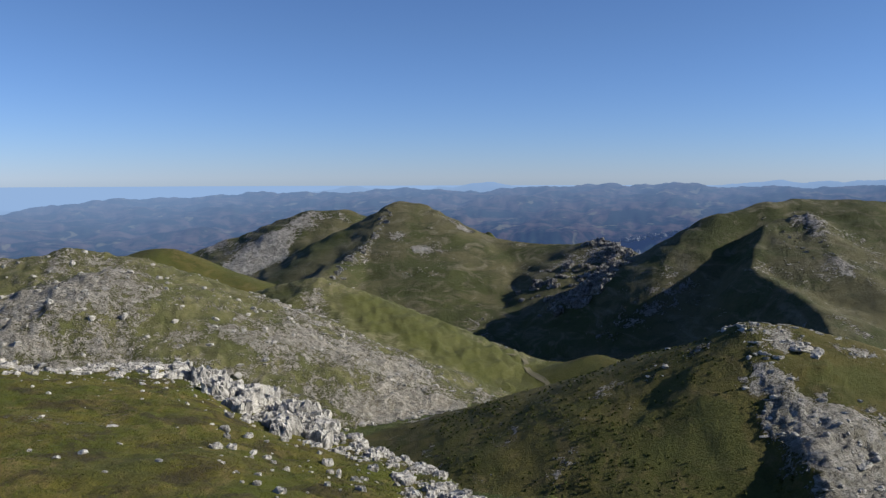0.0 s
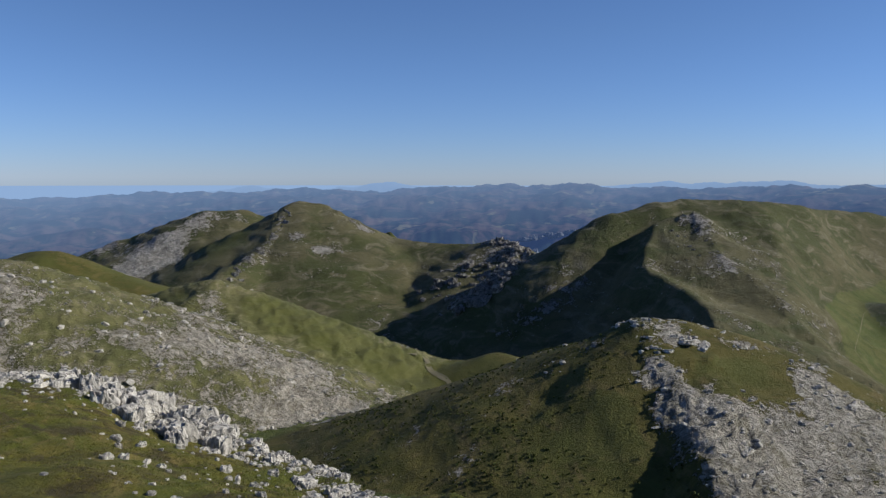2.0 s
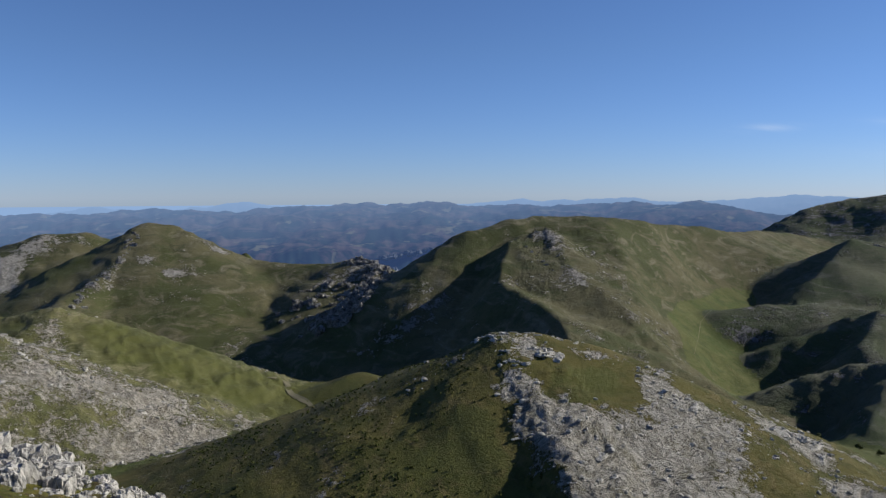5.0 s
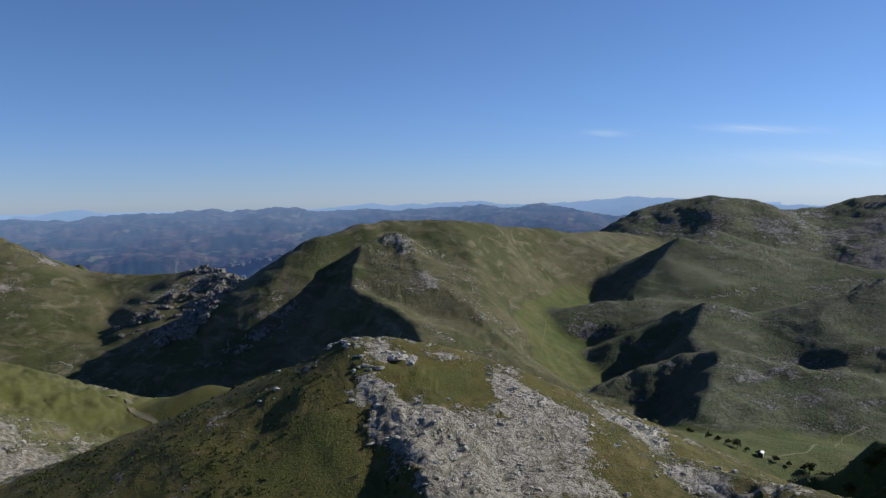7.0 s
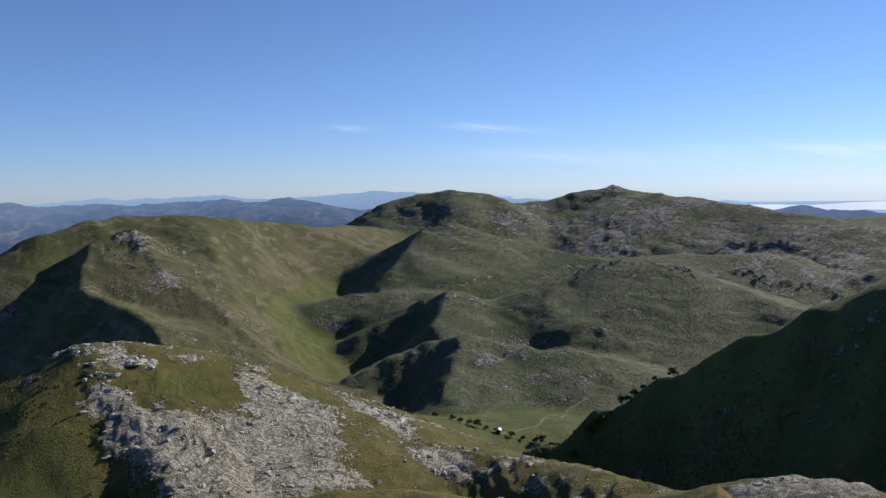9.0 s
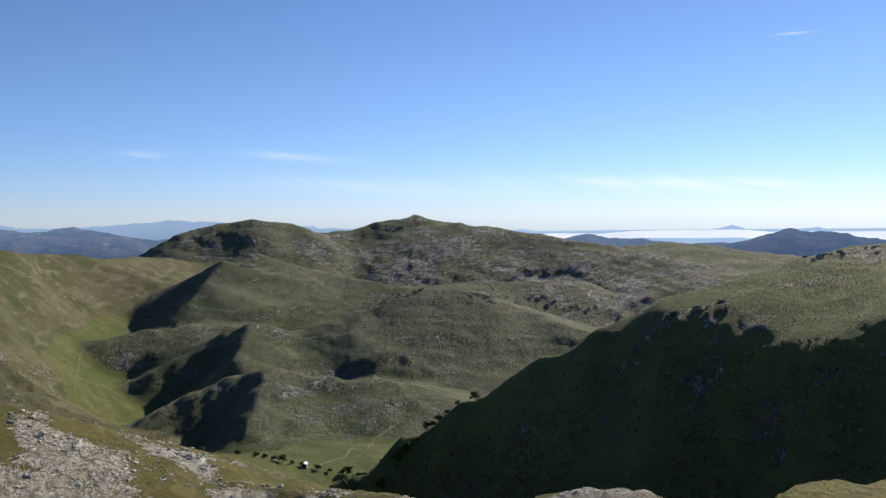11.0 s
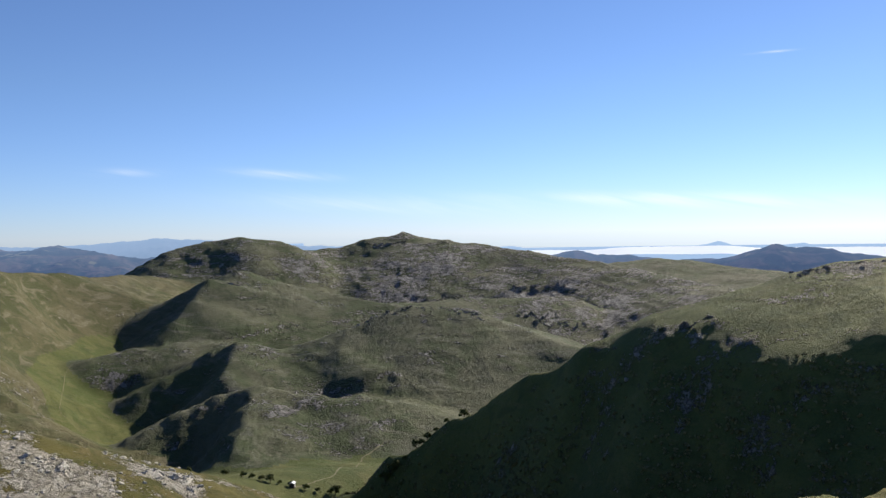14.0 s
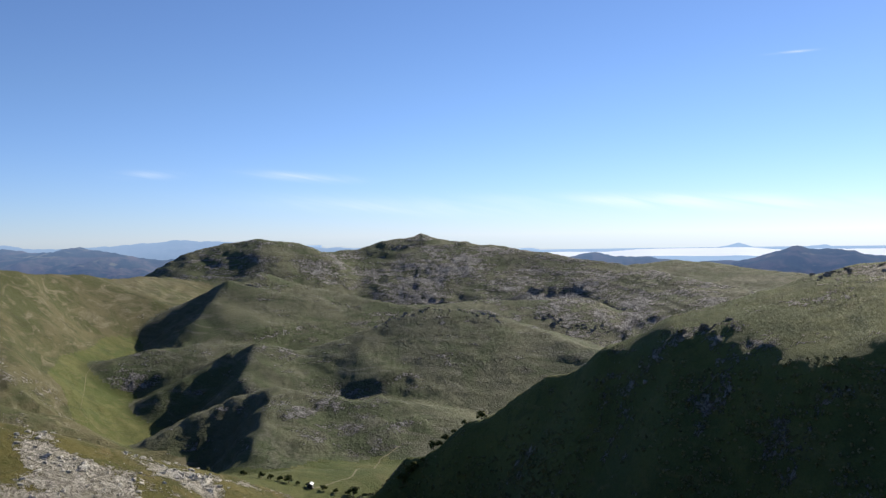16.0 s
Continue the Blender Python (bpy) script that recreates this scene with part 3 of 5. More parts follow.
SUMMIT_RIM = (36, 36.5, 38.0, 37.3, 36.5, 35.3, 34.1, 32.1, 29.1, 27.1, 23.9, 21.0, 13, 11, 12, 13, 19, 23, 26, 30, 30)
SUMMIT_LOW = (-4.8, -5.74, -6.52, -7.03, -7.4, -7.85, -8.33, -8.63, -8.13, -7.95, -7.35, -6.81, -4.1, -3.4, -3.8, -3.3, -5.4, -5.9, -6.2, -6.8, -6.1)


# bedding steps of the limestone: height and strength
LEDGES = {"grey_cone": (9, 0.2), "notched_spur": (9, 0.3), "long_ridge": (13, 0.3), "low_hill": (9, 0.3), "dome_peak": (18, 0.25), "slab_ridge": (14, 0.3),
          "domed_mountain": (16, 0.2), "central_peak": (17, 0.25), "limestone_hill": (2.6, 0.4), "limestone_dome": (2.2, 0.4), "knob_ridge": (2.6, 0.4),
          "knoll_shoulder": (1.3, 0.6), "knoll_edge": (1.2, 0.7)}
# how the beds dip to the east
TILT = {"long_ridge": 0.12, "dome_peak": 0.1, "notched_spur": 0.05, "grey_cone": 0.04}
# where a slope breaks off: metres below the crest, added steepness
BROWS = {"dark_hill": ((0, 0, 0, 0, 0, 8, 36, 85, 118, 140, 150, 150), 0.8)}
# how far a small spur carries before it falls away
REACH = {"knoll_edge": 9.0, "cone_spur": 120.0, "cone_bench": 55.0, "notch_spur": 70.0, "middle_knoll": 110.0, "rock_spur": 70.0, "shaded_spur": 200.0, "crag_spur": 45.0}
# the outermost ground is raised to stand in for haze at the horizon
VALLEY_R = (0, 40, 60, 120, 200, 330, 450, 560, 700, 1000, 1600, 2300, 2700, 3300, 4000, 4960)
VALLEY_Z = (-14, -22, -34, -44, -56, -90, -121, -162, -194, -200, -220, -280, -250, -235, -205, -45)


def summit(X, Y, R, A):
    """The camera's own summit: a grassy shoulder that breaks off at its rim."""
    rim = np.interp(A, SUMMIT_AZ, SUMMIT_RIM)
    low = np.interp(A, SUMMIT_AZ, SUMMIT_LOW)
    rim = rim + 1.2 * gnoise(X * 0.2, Y * 0.2, 5)
    t = np.clip(R / rim, 0, None)
    start = -np.minimum(4.0, 0.28 * R)
    inner = start + (low + 4.0) * np.clip((t - 0.36) / 0.64, 0, 1)
    return inner - 0.75 * np.maximum(R - rim, 0) - 0.02 * np.maximum(R - rim, 0) ** 2


def terrain(X, Y):
    """Height of the land, and which landform owns each place (0 is the valley ground)."""
    R, A = np.hypot(X, Y), np.degrees(np.arctan2(X, Y))
    H = np.interp(R, VALLEY_R, VALLEY_Z).astype(np.float32)
    H = np.where(A > 50, np.minimum(H, -0.0192 * R), H)
    # a gorge below the summit on the sunny side
    H = H - 105 * smooth(A, 40, 56) * smooth(R, 75, 190) * (1 - smooth(R, 300, 520))
    far = smooth(R, 2200, 2900)
    rolling = fbm(X, Y, 520, 5, 0.5, 40, True)
    H = H + far * (1 - smooth(R, 3900, 4500)) * (30 * rolling + 30 * fbm(X, Y, 1300, 2, 0.5, 47)) + (1 - far) * smooth(R, 300, 700) * 8 * fbm(X, Y, 160, 4, 0.5, 41)
    # rows of wooded hills, one behind the other
    m = R > 2350
    if m.any():
        x, y, r, a = X[m], Y[m], R[m], A[m]
        rows = H[m]
        lift = 0.35 + 0.65 * smooth(a, -24, -4)  # the land flattens to the west
        for k, (ring, high) in enumerate(((2560, -214), (2680, -196), (2800, -176), (2930, -158), (3070, -138), (3220, -112))):
            bend = ring + 70 * gnoise(a / 7, 0 * a, 600 + k)
            top = high - 25 * (1 - lift) + 58 * lift * fbm(x, y, 330, 4, 0.5, 610 + k)
            rows = softmax(rows, top - 0.42 * np.abs(r - bend) + 22 * lift * fbm(x, y, 150, 4, 0.5, 630 + k), 6)
        H[m] = np.where(a > 58, H[m], rows)
    owner = np.zeros(X.shape, np.int8)
    for i, (name, points, rounding, blend, rough, size, near, limit) in enumerate(LANDFORMS):
        m = (R > near) & (R < limit)
        if not m.any():
            continue
        x, y = X[m], Y[m]
        bend = 0.03 if name in ("low_hill", "middle_knoll", "cone_spur", "notch_spur") else 0.12
        wx, wy = x + bend * size * gnoise(x / size, y / size, 80 + i), y + bend * size * gnoise(x / size + 31, y / size, 90 + i)
        h, away = crest_height(wx, wy, points, rounding, BROWS.get(name), REACH.get(name, 0.0), name == "dark_hill")
        swell = fbm(x, y, size, 4, 0.42, 100 + 7 * i) + 0.5 * (fbm(x, y, 0.6 * size, 3, 0.5, 170 + 7 * i, True) - 0.4)
        h = h + rough * swell * (0.2 + 0.8 * smooth(away, 0, 1.5 * size) if near < 1500 else 1.0)
        if name in LEDGES:
            step, strength = LEDGES[name]
            f = np.mod((h + TILT.get(name, 0.0) * (0.5 * x - 0.87 * y) + 0.5 * step * fbm(x, y, 7 * step, 3, 0.5, 200 + i)) / step, 1)
            h = h + strength * step * (smooth(f, 0.25, 0.75) - f)
        h = h + 0.25 * rough * fbm(x, y, size * 0.22, 3, 0.55, 300 + i)
        old = H[m]
        owner[m] = np.where(h > old, i + 1, owner[m])
        H[m] = softmax(old, h, blend)
        if name == "rock_spur":
            # the stream's valley cuts the mountain's foot; STREAM holds depths, turned upside down
            m = (R > 500) & (R < 2000) & (A > 15) & (A < 80)
            if m.any():
                cut, off = crest_height(X[m] + 14 * gnoise(X[m] / 90, Y[m] / 90, 75), Y[m], STREAM, 8)
                cut = -cut + 0.4 * np.maximum(off - 50, 0)
                owner[m] = np.where((off < 42) & (cut < H[m]), 0, owner[m])
                H[m] = -softmax(-H[m], -cut, 10)
    # ribs and rock steps on the slopes
    for points, rock in DOME_RIBS + VALLEY_RIBS + RIDGE_RIBS:
        xs, ys = [p[0] for p in points], [p[1] for p in points]
        m = (X > min(xs) - 40) & (X < max(xs) + 40) & (Y > min(ys) - 40) & (Y < max(ys) + 40)
        if m.any():
            x, y = X[m], Y[m]
            away = line_distance(x + 9 * gnoise(x / 30, y / 30, 76), y + 9 * gnoise(x / 30, y / 30, 77), points)
            H[m] += (0.8 + 2.2 * rock) * np.exp(-(away / 9.0) ** 2) * (0.7 + fbm(x, y, 20, 3, 0.6, 78))
    m = R < 140
    if m.any():
        h = summit(X[m], Y[m], R[m], A[m]) + 0.16 * fbm(X[m], Y[m], 5, 4, 0.55, 60) + 0.07 * fbm(X[m], Y[m], 0.9, 2, 0.5, 66)
        old = H[m]
        owner[m] = np.where(h > old, len(LANDFORMS) + 1, owner[m])
        H[m] = softmax(old, h, 0.8)
    return H, owner

# where more limestone (or, below zero, more turf) shows: x, y, size, amount
KNOLL_STONE = [
    (53.3, 125.2, 3.5, 0.8),
    (56.7, 123.8, 2.5, 0.7),
    (64.4, 125.4, 3, 0.8),
    (46.4, 118.1, 4.5, 0.5),
    (47.7, 108.6, 6, 0.45),
    (53.5, 109.2, 5, 0.35),
    (46.7, 102.8, 6, 0.45),
    (43.7, 107.5, 4, 0.45),
    (71.5, 116.5, 5, 0.6),
    (72.6, 110.5, 6, 0.65),
    (65.5, 103.8, 8, 0.45),
    (54.3, 94.1, 9, 0.3),
    (50.8, 97.3, 7, 0.35),
    (71.3, 97.9, 9, 0.4),
    (69.5, 91.3, 9, 0.45),
    (60.9, 94.5, 10, 0.3),
    (47.8, 88.7, 7, 0.45),
    (65.3, 22.3, 5.0, 0.8),
    (63.4, 24.8, 4, 0.7),
    (62.8, 26.9, 3, 0.6),
    (62.5, 21.8, 3, 0.6),
    (70.0, 115.6, 6, 0.45),
    (71.4, 111.0, 6, 0.45),
    (73.9, 106.8, 5, 0.4),
    (54.6, 101.7, 6, 0.4),
    (60.0, 101.4, 6, 0.4),
    (51.2, 88.3, 7, 0.35),
]
SHOULDER_STONE = [
    (91.4, 109.2, 5, 1.3),
    (91.7, 103.6, 4, 1.25),
    (89.2, 93.4, 4, 1.0499999999999998),
    (90.6, 88.6, 4, 1.15),
    (75.3, 102.4, 4, 0.4),
]
KNOLL_TURF = [
    (61.4, 116.8, 6, -0.9),
    (67.0, 116.9, 4, -0.6),
    (56.0, 116.2, 4, -0.7),
    (39.8, 110.5, 9, -0.6),
    (35.1, 102.7, 9, -0.6),
    (78.6, 94.7, 5, -0.6),
    (78.6, 87.0, 5, -0.3),
    (41.0, 90.8, 7, -0.4),
]
HILL_STONE = [
    (-36.3, 181.0, 30.0, 0.1),
    (-87.8, 183.4, 25.0, 0.1),
    (-46.7, 297.6, 12.0, 0.4),
    (-31.7, 275.4, 14.0, 0.3),
    (-3.1, 184.1, 20.0, 0.35),
    (300.7, 82.8, 14.0, 0.5),
    (283.6, 53.6, 10.0, 0.4),
    (356.4, 27.9, 16.0, 0.5),
    (55.1, 283.3, 14.0, 0.4),
    (-77.6, 186.4, 30, 0.1),
    (-78.3, 176.4, 30, 0.1),
    (-61.0, 184.9, 25, 0.1),
    (-51.5, 257.2, 14, 0.3),
    (-47.0, 296.4, 12, 0.5),
    (-22.5, 215.5, 14, 0.3),
    (-9.3, 190.3, 25, 0.1),
    (-1.3, 190.2, 20, 0.1),
]
HILL_TURF = [
    (-29.6, 293.3, 14.0, -0.5),
    (9.0, 276.4, 22.0, -0.4),
    (18.0, 281.2, 26, -0.9),
    (2.2, 291.0, 16, -0.8),
    (33.7, 278.5, 20, -0.9),
    (-31.8, 296.6, 14, -0.8),
    (-22.6, 297.0, 12, -0.5),
    (-14.1, 291.5, 14, -0.6),
    (-58.9, 305.6, 12, -0.5),
    (-4.3, 316.2, 20, -0.7),
    (-49.8, 184.7, 30, -0.1),
    (-38.6, 179.3, 25, -0.15),
    (-71.8, 255.5, 20, -0.25),
]
MOUNTAIN_STONE = [
    (215.1, 1124.0, 50.0, 0.6),
    (158.1, 969.7, 50.0, 0.55),
    (131.6, 1094.4, 50.0, 0.2),
    (398.8, 869.5, 30.0, 0.23),
    (394.7, 781.8, 22.0, 0.2),
    (397.3, 890.0, 20.0, 0.2),
    (316.4, 799.2, 12.0, 0.3),
    (1496.6, 953.5, 90.0, 0.25),
    (1520.8, 1151.3, 60.0, 0.25),
    (1383.3, 1171.9, 40.0, 0.3),
    (1424.1, 668.7, 90.0, 0.35),
    (1238.5, 492.5, 90.0, 0.35),
    (864.4, 489.0, 60.0, 0.3),
    (907.5, 883.9, 25.0, 0.35),
]
SLAB_STONE = [
    (-19.3, 1150.4, 40.0, 0.35),
    (13.4, 1200.8, 35.0, 0.3),
    (-32.4, 1194.0, 18.0, 0.4),
    (-67.7, 1231.5, 18.0, 0.4),
    (32.2, 1286.9, 15.0, 0.5),
    (-143.4, 1182.6, 50.0, 0.25),
    (49.9, 1080.7, 60.0, 0.1),
    (-316.3, 1357.3, 40, 0.9),
    (-297.0, 1393.2, 35, 0.9),
    (-274.0, 1325.5, 30, 0.8),
    (-328.0, 1307.1, 35, 0.8),
    (-413.0, 1466.5, 26, 0.6),
    (-228.2, 1466.4, 26, 0.5),
    (-186.8, 1461.3, 22, 0.5),
    (-255.1, 1444.4, 26, 0.6),
    (-171.6, 1268.8, 60, -0.6),
    (-228.7, 1344.1, 40, -0.5),
    (-71.5, 1219.8, 16, 0.5),
    (-32.7, 1195.0, 16, 0.5),
    (-23.9, 1261.6, 12, 0.5),
    (14.3, 1303.0, 14, 0.5),
    (36.3, 1281.8, 12, 0.6),
    (-113.6, 1214.8, 16, 0.4),
    (-134.1, 1134.6, 18, 0.4),
]
ROCK_ZONES = KNOLL_STONE + SHOULDER_STONE + KNOLL_TURF + HILL_STONE + HILL_TURF + MOUNTAIN_STONE + SLAB_STONE


def grid_mesh(X, Y, Z, closed_faces, attributes):
    """A mesh from grid vertices and the quads picked from it."""
    used, inverse = np.unique(closed_faces, return_inverse=True)
    faces = inverse.reshape(closed_faces.shape).astype(np.int32)
    mesh = bpy.data.meshes.new("land")
    mesh.vertices.add(len(used))
    mesh.vertices.foreach_set("co", np.stack([X[used], Y[used], Z[used]], 1).astype(np.float32).ravel())
    mesh.loops.add(faces.size)
    mesh.loops.foreach_set("vertex_index", faces.ravel())
    mesh.polygons.add(len(faces))
    mesh.polygons.foreach_set("loop_start", np.arange(0, faces.size, 4, dtype=np.int32))
    mesh.polygons.foreach_set("use_smooth", np.ones(len(faces), bool))
    for name, values in attributes.items():
        mesh.attributes.new(name, "FLOAT", "POINT").data.foreach_set("value", values[used].astype(np.float32))
    mesh.update(calc_edges=True)
    return mesh


# name, label, category, kind, material, bare rock (-0.5 none to 0.6 mostly rock), second name for a shared object
LOOKS = {
    "valley": ("ground", "green valley floor between the mountains", "ground", "structure", VALLEY, -0.25),
    "central_peak": ("mountain", "pointed grassy mountain with pale stone patches and a rocky left spur", "mountain", "", MOUNTAIN, -0.08),
    "slab_ridge": ("mountain", "grassy ridge with a broad pale limestone slab", "mountain", "", MOUNTAIN, 0.12),
    "domed_mountain": ("mountain", "broad rounded green mountain with a shaded flank", "mountain", "", MOUNTAIN, -0.1),
    "dome_peak": ("mountain", "dark domed mountain with grey limestone tops", "mountain", "", ROCKY, 0.28),
    "long_ridge": ("mountain_ridge", "long grey-green limestone ridge", "ridge", "", ROCKY, 0.42),
    "grey_cone": ("hill", "grey-brown conical hill with a rocky cap", "hill", "", ROCKY, 0.1),
    "middle_knoll": ("hill", "small rounded hill with a shaded side", "hill", "", ROCKY, 0.05),
    "notched_spur": ("hill", "sloping olive hillside with thin rock ledges", "hill", "", ROCKY, 0.1),
    "low_hill": ("hill", "low olive hill in the valley with a shaded side", "hill", "", ROCKY, 0.05),
    "dark_hill": ("hill", "steep scrubby hillside in deep shade with a sunlit green top", "hill", "", SCRUB, 0.1),
    "limestone_hill": ("hill", "hillside of weathered pale limestone and thin turf", "hill", "", SUNLIT_LIMESTONE_TURF, 0.27),
    "knob_ridge": ("hill", "limestone knob with turf hollows", "hill", "", SUNLIT_LIMESTONE_TURF, 0.2),
    "green_hillock": ("hill", "smooth green hillock behind the limestone", "hill", "", HILL, -0.5),
    "grassy_saddle": ("hill", "smooth green saddle crossed by a trail", "hill", "", HILL, -0.2),
    "rocky_knoll": ("hill", "dark green knoll with a bare limestone flank", "hill", "", HILL, -0.04),
    "near_shoulder": ("hill", "sunlit turf shoulder with a limestone outcrop", "hill", "", HILL, -0.1),
    "summit": ("summit_meadow", "grassy summit meadow strewn with white limestone", "meadow", "structure", MEADOW, -0.25),
    "olive_ridge": ("hill", "low olive ridges before the foggy plain", "hill", "", ROCKY, -0.1),
    "far_range": ("backdrop", "wooded ranges in the far distance with blue haze painted on", "distant hills", "structure", DISTANCE, 0.0),
}
SHARED = {"cone_bench": "grey_cone", "low_brow": "low_hill", "crag_spur": "central_peak", "shaded_spur": "domed_mountain", "rock_spur": "domed_mountain", "limestone_dome": "limestone_hill", "cone_spur": "grey_cone", "notch_spur": "notched_spur", "knoll_shoulder": "rocky_knoll", "knoll_edge": "rocky_knoll",
          "pale_range": "far_range", "blue_hill": "far_range", "mist_peak": "far_range"}
ROCK_LEVEL = {"cone_bench": 0.12, "low_brow": 0.05, "crag_spur": 0.25, "shaded_spur": 0.1, "rock_spur": 0.12, "limestone_dome": 0.36, "knoll_shoulder": 0.22, "knoll_edge": 0.3, "cone_spur": -0.1, "notch_spur": -0.05}

rings = [3.0]
while rings[-1] < 4960:
    r = rings[-1]
    rings.append(r * (1.03 if r < 12 or 40 < r < 52 else 1.008 if r < 2400 else 1.012))
rings = np.array([-0.02, 1.0, 2.0] + rings)
spokes = np.radians(np.concatenate([np.arange(-36, 96, 0.11), np.arange(96, 324, 3.0)]))
SP, RI = np.meshgrid(spokes, rings)
GX, GY = (RI * np.sin(SP)).astype(np.float64), (RI * np.cos(SP)).astype(np.float64)
GZ, OWNER = terrain(GX, GY)
names = ["valley"] + [l[0] for l in LANDFORMS] + ["summit"]
rows_n, cols_n = GX.shape
ids = np.arange(rows_n * cols_n).reshape(rows_n, cols_n)
nxt = np.roll(ids, -1, axis=1)
quads = np.stack([ids[:-1], ids[1:], nxt[1:], nxt[:-1]], -1).reshape(-1, 4)
quad_owner = OWNER[:-1].reshape(-1)
quad_far = (RI[:-1] > 2500).reshape(-1)
levels = np.array([ROCK_LEVEL.get(k, LOOKS.get(k, (0,) * 6)[5]) for k in names], np.float32)


def bareness(X, Y, owner):
    """How much bare limestone shows at a place."""
    R = np.hypot(X, Y)
    patches = np.where(R < 170, 0.5 * fbm(X, Y, 7, 4, 0.6, 500), np.where(R < 480, 0.45 * fbm(X, Y, 24, 5, 0.6, 510), 0.3 * fbm(X, Y, 80, 5, 0.55, 520)))
    rock = levels[owner] + patches * (owner > 0)
    for zx, zy, size, amount in ROCK_ZONES:
        rock = rock + amount * np.exp(-((X - zx) ** 2 + (Y - zy) ** 2) / size ** 2)
    return rock


ROCK = bareness(GX, GY, OWNER)
for points, rock in DOME_RIBS + VALLEY_RIBS + RIDGE_RIBS:
    xs, ys = [p[0] for p in points], [p[1] for p in points]
    m = (GX > min(xs) - 40) & (GX < max(xs) + 40) & (GY > min(ys) - 40) & (GY < max(ys) + 40)
    ROCK[m] += 0.4 * rock * np.exp(-(line_distance(GX[m], GY[m], points) / 7.0) ** 2)
# stone shows where the mountains step down steeply
steep = np.abs(np.gradient(GZ, axis=0)) / np.maximum(np.gradient(RI, axis=0), 0.1)
ROCK = ROCK + 0.45 * smooth(steep, 0.5, 0.95) * (RI > 560) * (RI < 2400)
# bare limestone is broken: ribs and hollows, coarser on the far mountains
unit = np.where(RI < 180, 2.6, np.where(RI < 480, 5.0, 26.0))
broken = np.where(RI < 180, fbm(GX, GY, 2.6, 3, 0.6, 700, True), np.where(RI < 480, fbm(GX, GY, 5.0, 4, 0.6, 710, True), fbm(GX, GY, 26.0, 4, 0.6, 720, True)))
GZ = GZ + smooth(ROCK, 0.2, 0.7) * np.where(RI < 180, 0.06, np.where(RI < 480, 0.07, 0.035)) * unit * (broken - 0.3) * (RI > 45) * (RI < 2500)
# strength of the painted haze: grows outward, more to the east and west
HAZE_AMOUNT = np.clip((RI - 2500) / 2000 + 0.16 * smooth(np.degrees(SP), 56, 62) + 0.1 * (1 - smooth(np.degrees(SP), -22, -6)), 0, 1)
flat = [a.reshape(-1) for a in (GX, GY, GZ)]
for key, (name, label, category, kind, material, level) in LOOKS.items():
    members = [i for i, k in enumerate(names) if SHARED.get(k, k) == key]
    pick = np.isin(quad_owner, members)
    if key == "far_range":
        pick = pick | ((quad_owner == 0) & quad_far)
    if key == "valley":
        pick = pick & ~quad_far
    ob = new(name, grid_mesh(*flat, quads[pick], {"rock": ROCK.reshape(-1), "air": HAZE_AMOUNT.reshape(-1)}))
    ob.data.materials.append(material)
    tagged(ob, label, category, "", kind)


# low cloud lying over the far plain
fog_az, fog_r = np.radians(np.arange(60, 100, 0.5)), np.linspace(2950, 4300, 40)
FA, FR = np.meshgrid(fog_az, fog_r)
FX, FY = FR * np.sin(FA), FR * np.cos(FA)
FZ = -85 + 2 * fbm(FX, FY, 260, 3, 0.5, 900) - 12 * smooth(np.abs(np.degrees(FA) - 75.5), 3.0, 6.0)
fid = np.arange(FX.size).reshape(FX.shape)
fog = new("fog_bank", grid_mesh(FX.ravel(), FY.ravel(), FZ.ravel(), np.stack([fid[:-1, :-1], fid[1:, :-1], fid[1:, 1:], fid[:-1, 1:]], -1).reshape(-1, 4), {}))
FOG = Nodes("white_fog")
fog.data.materials.append(FOG.done(FOG.mix(FOG.noise(150, 4), (0.78, 0.85, 0.95), (0.68, 0.77, 0.90)), 1.0, None, 0.0))
tagged(fog, "white sea of fog on the far plain", "fog", "", "structure")


# Things ---------------------------------------------------------------------
def part(name, bm, material, parent=None, label="", smooth_faces=False):
    mesh = bpy.data.meshes.new(name)
    bm.to_mesh(mesh)
    bm.free()
    for p in mesh.polygons:
        p.use_smooth = smooth_faces
    mesh.materials.append(material)
    ob = new(name, mesh)
    ob.parent = parent
    return tagged(ob, label)


def ground_at(xs, ys):
    h, own = terrain(np.atleast_1d(np.asarray(xs, float)), np.atleast_1d(np.asarray(ys, float)))
    return h, own


def limestone(name, base, shade, lichen):
    n = Nodes(name)
    streak, grain, fine = n.noise(0.5, 5, 0.65, 1.0, (1, 1, 0.35)), n.noise(0.16, 6, 0.7), n.noise(0.03, 3)
    colour = n.mix(n.step(streak, 0.36, 0.62), shade, base)
    colour = n.mix(n.math("MULTIPLY", n.step(grain, 0.55, 0.72), 0.5), colour, tuple(0.5 * c for c in shade))
    colour = n.mix(n.math("MULTIPLY", n.step(n.noise(0.8, 4), 0.58, 0.72), 0.5), colour, lichen)
    relief = n.math("ADD", n.math("MULTIPLY", streak, 1.0), n.math("ADD", n.math("MULTIPLY", grain, 0.5), n.math("MULTIPLY", fine, 0.15)))
    return n.done(colour, 0.9, n.bump(relief, 0.12, 0.8), 0.25)


PALE = limestone("pale_limestone", (0.50, 0.475, 0.42), (0.22, 0.21, 0.19), (0.17, 0.165, 0.13))
GREY = limestone("grey_limestone", (0.42, 0.40, 0.355), (0.24, 0.23, 0.195), (0.16, 0.155, 0.10))


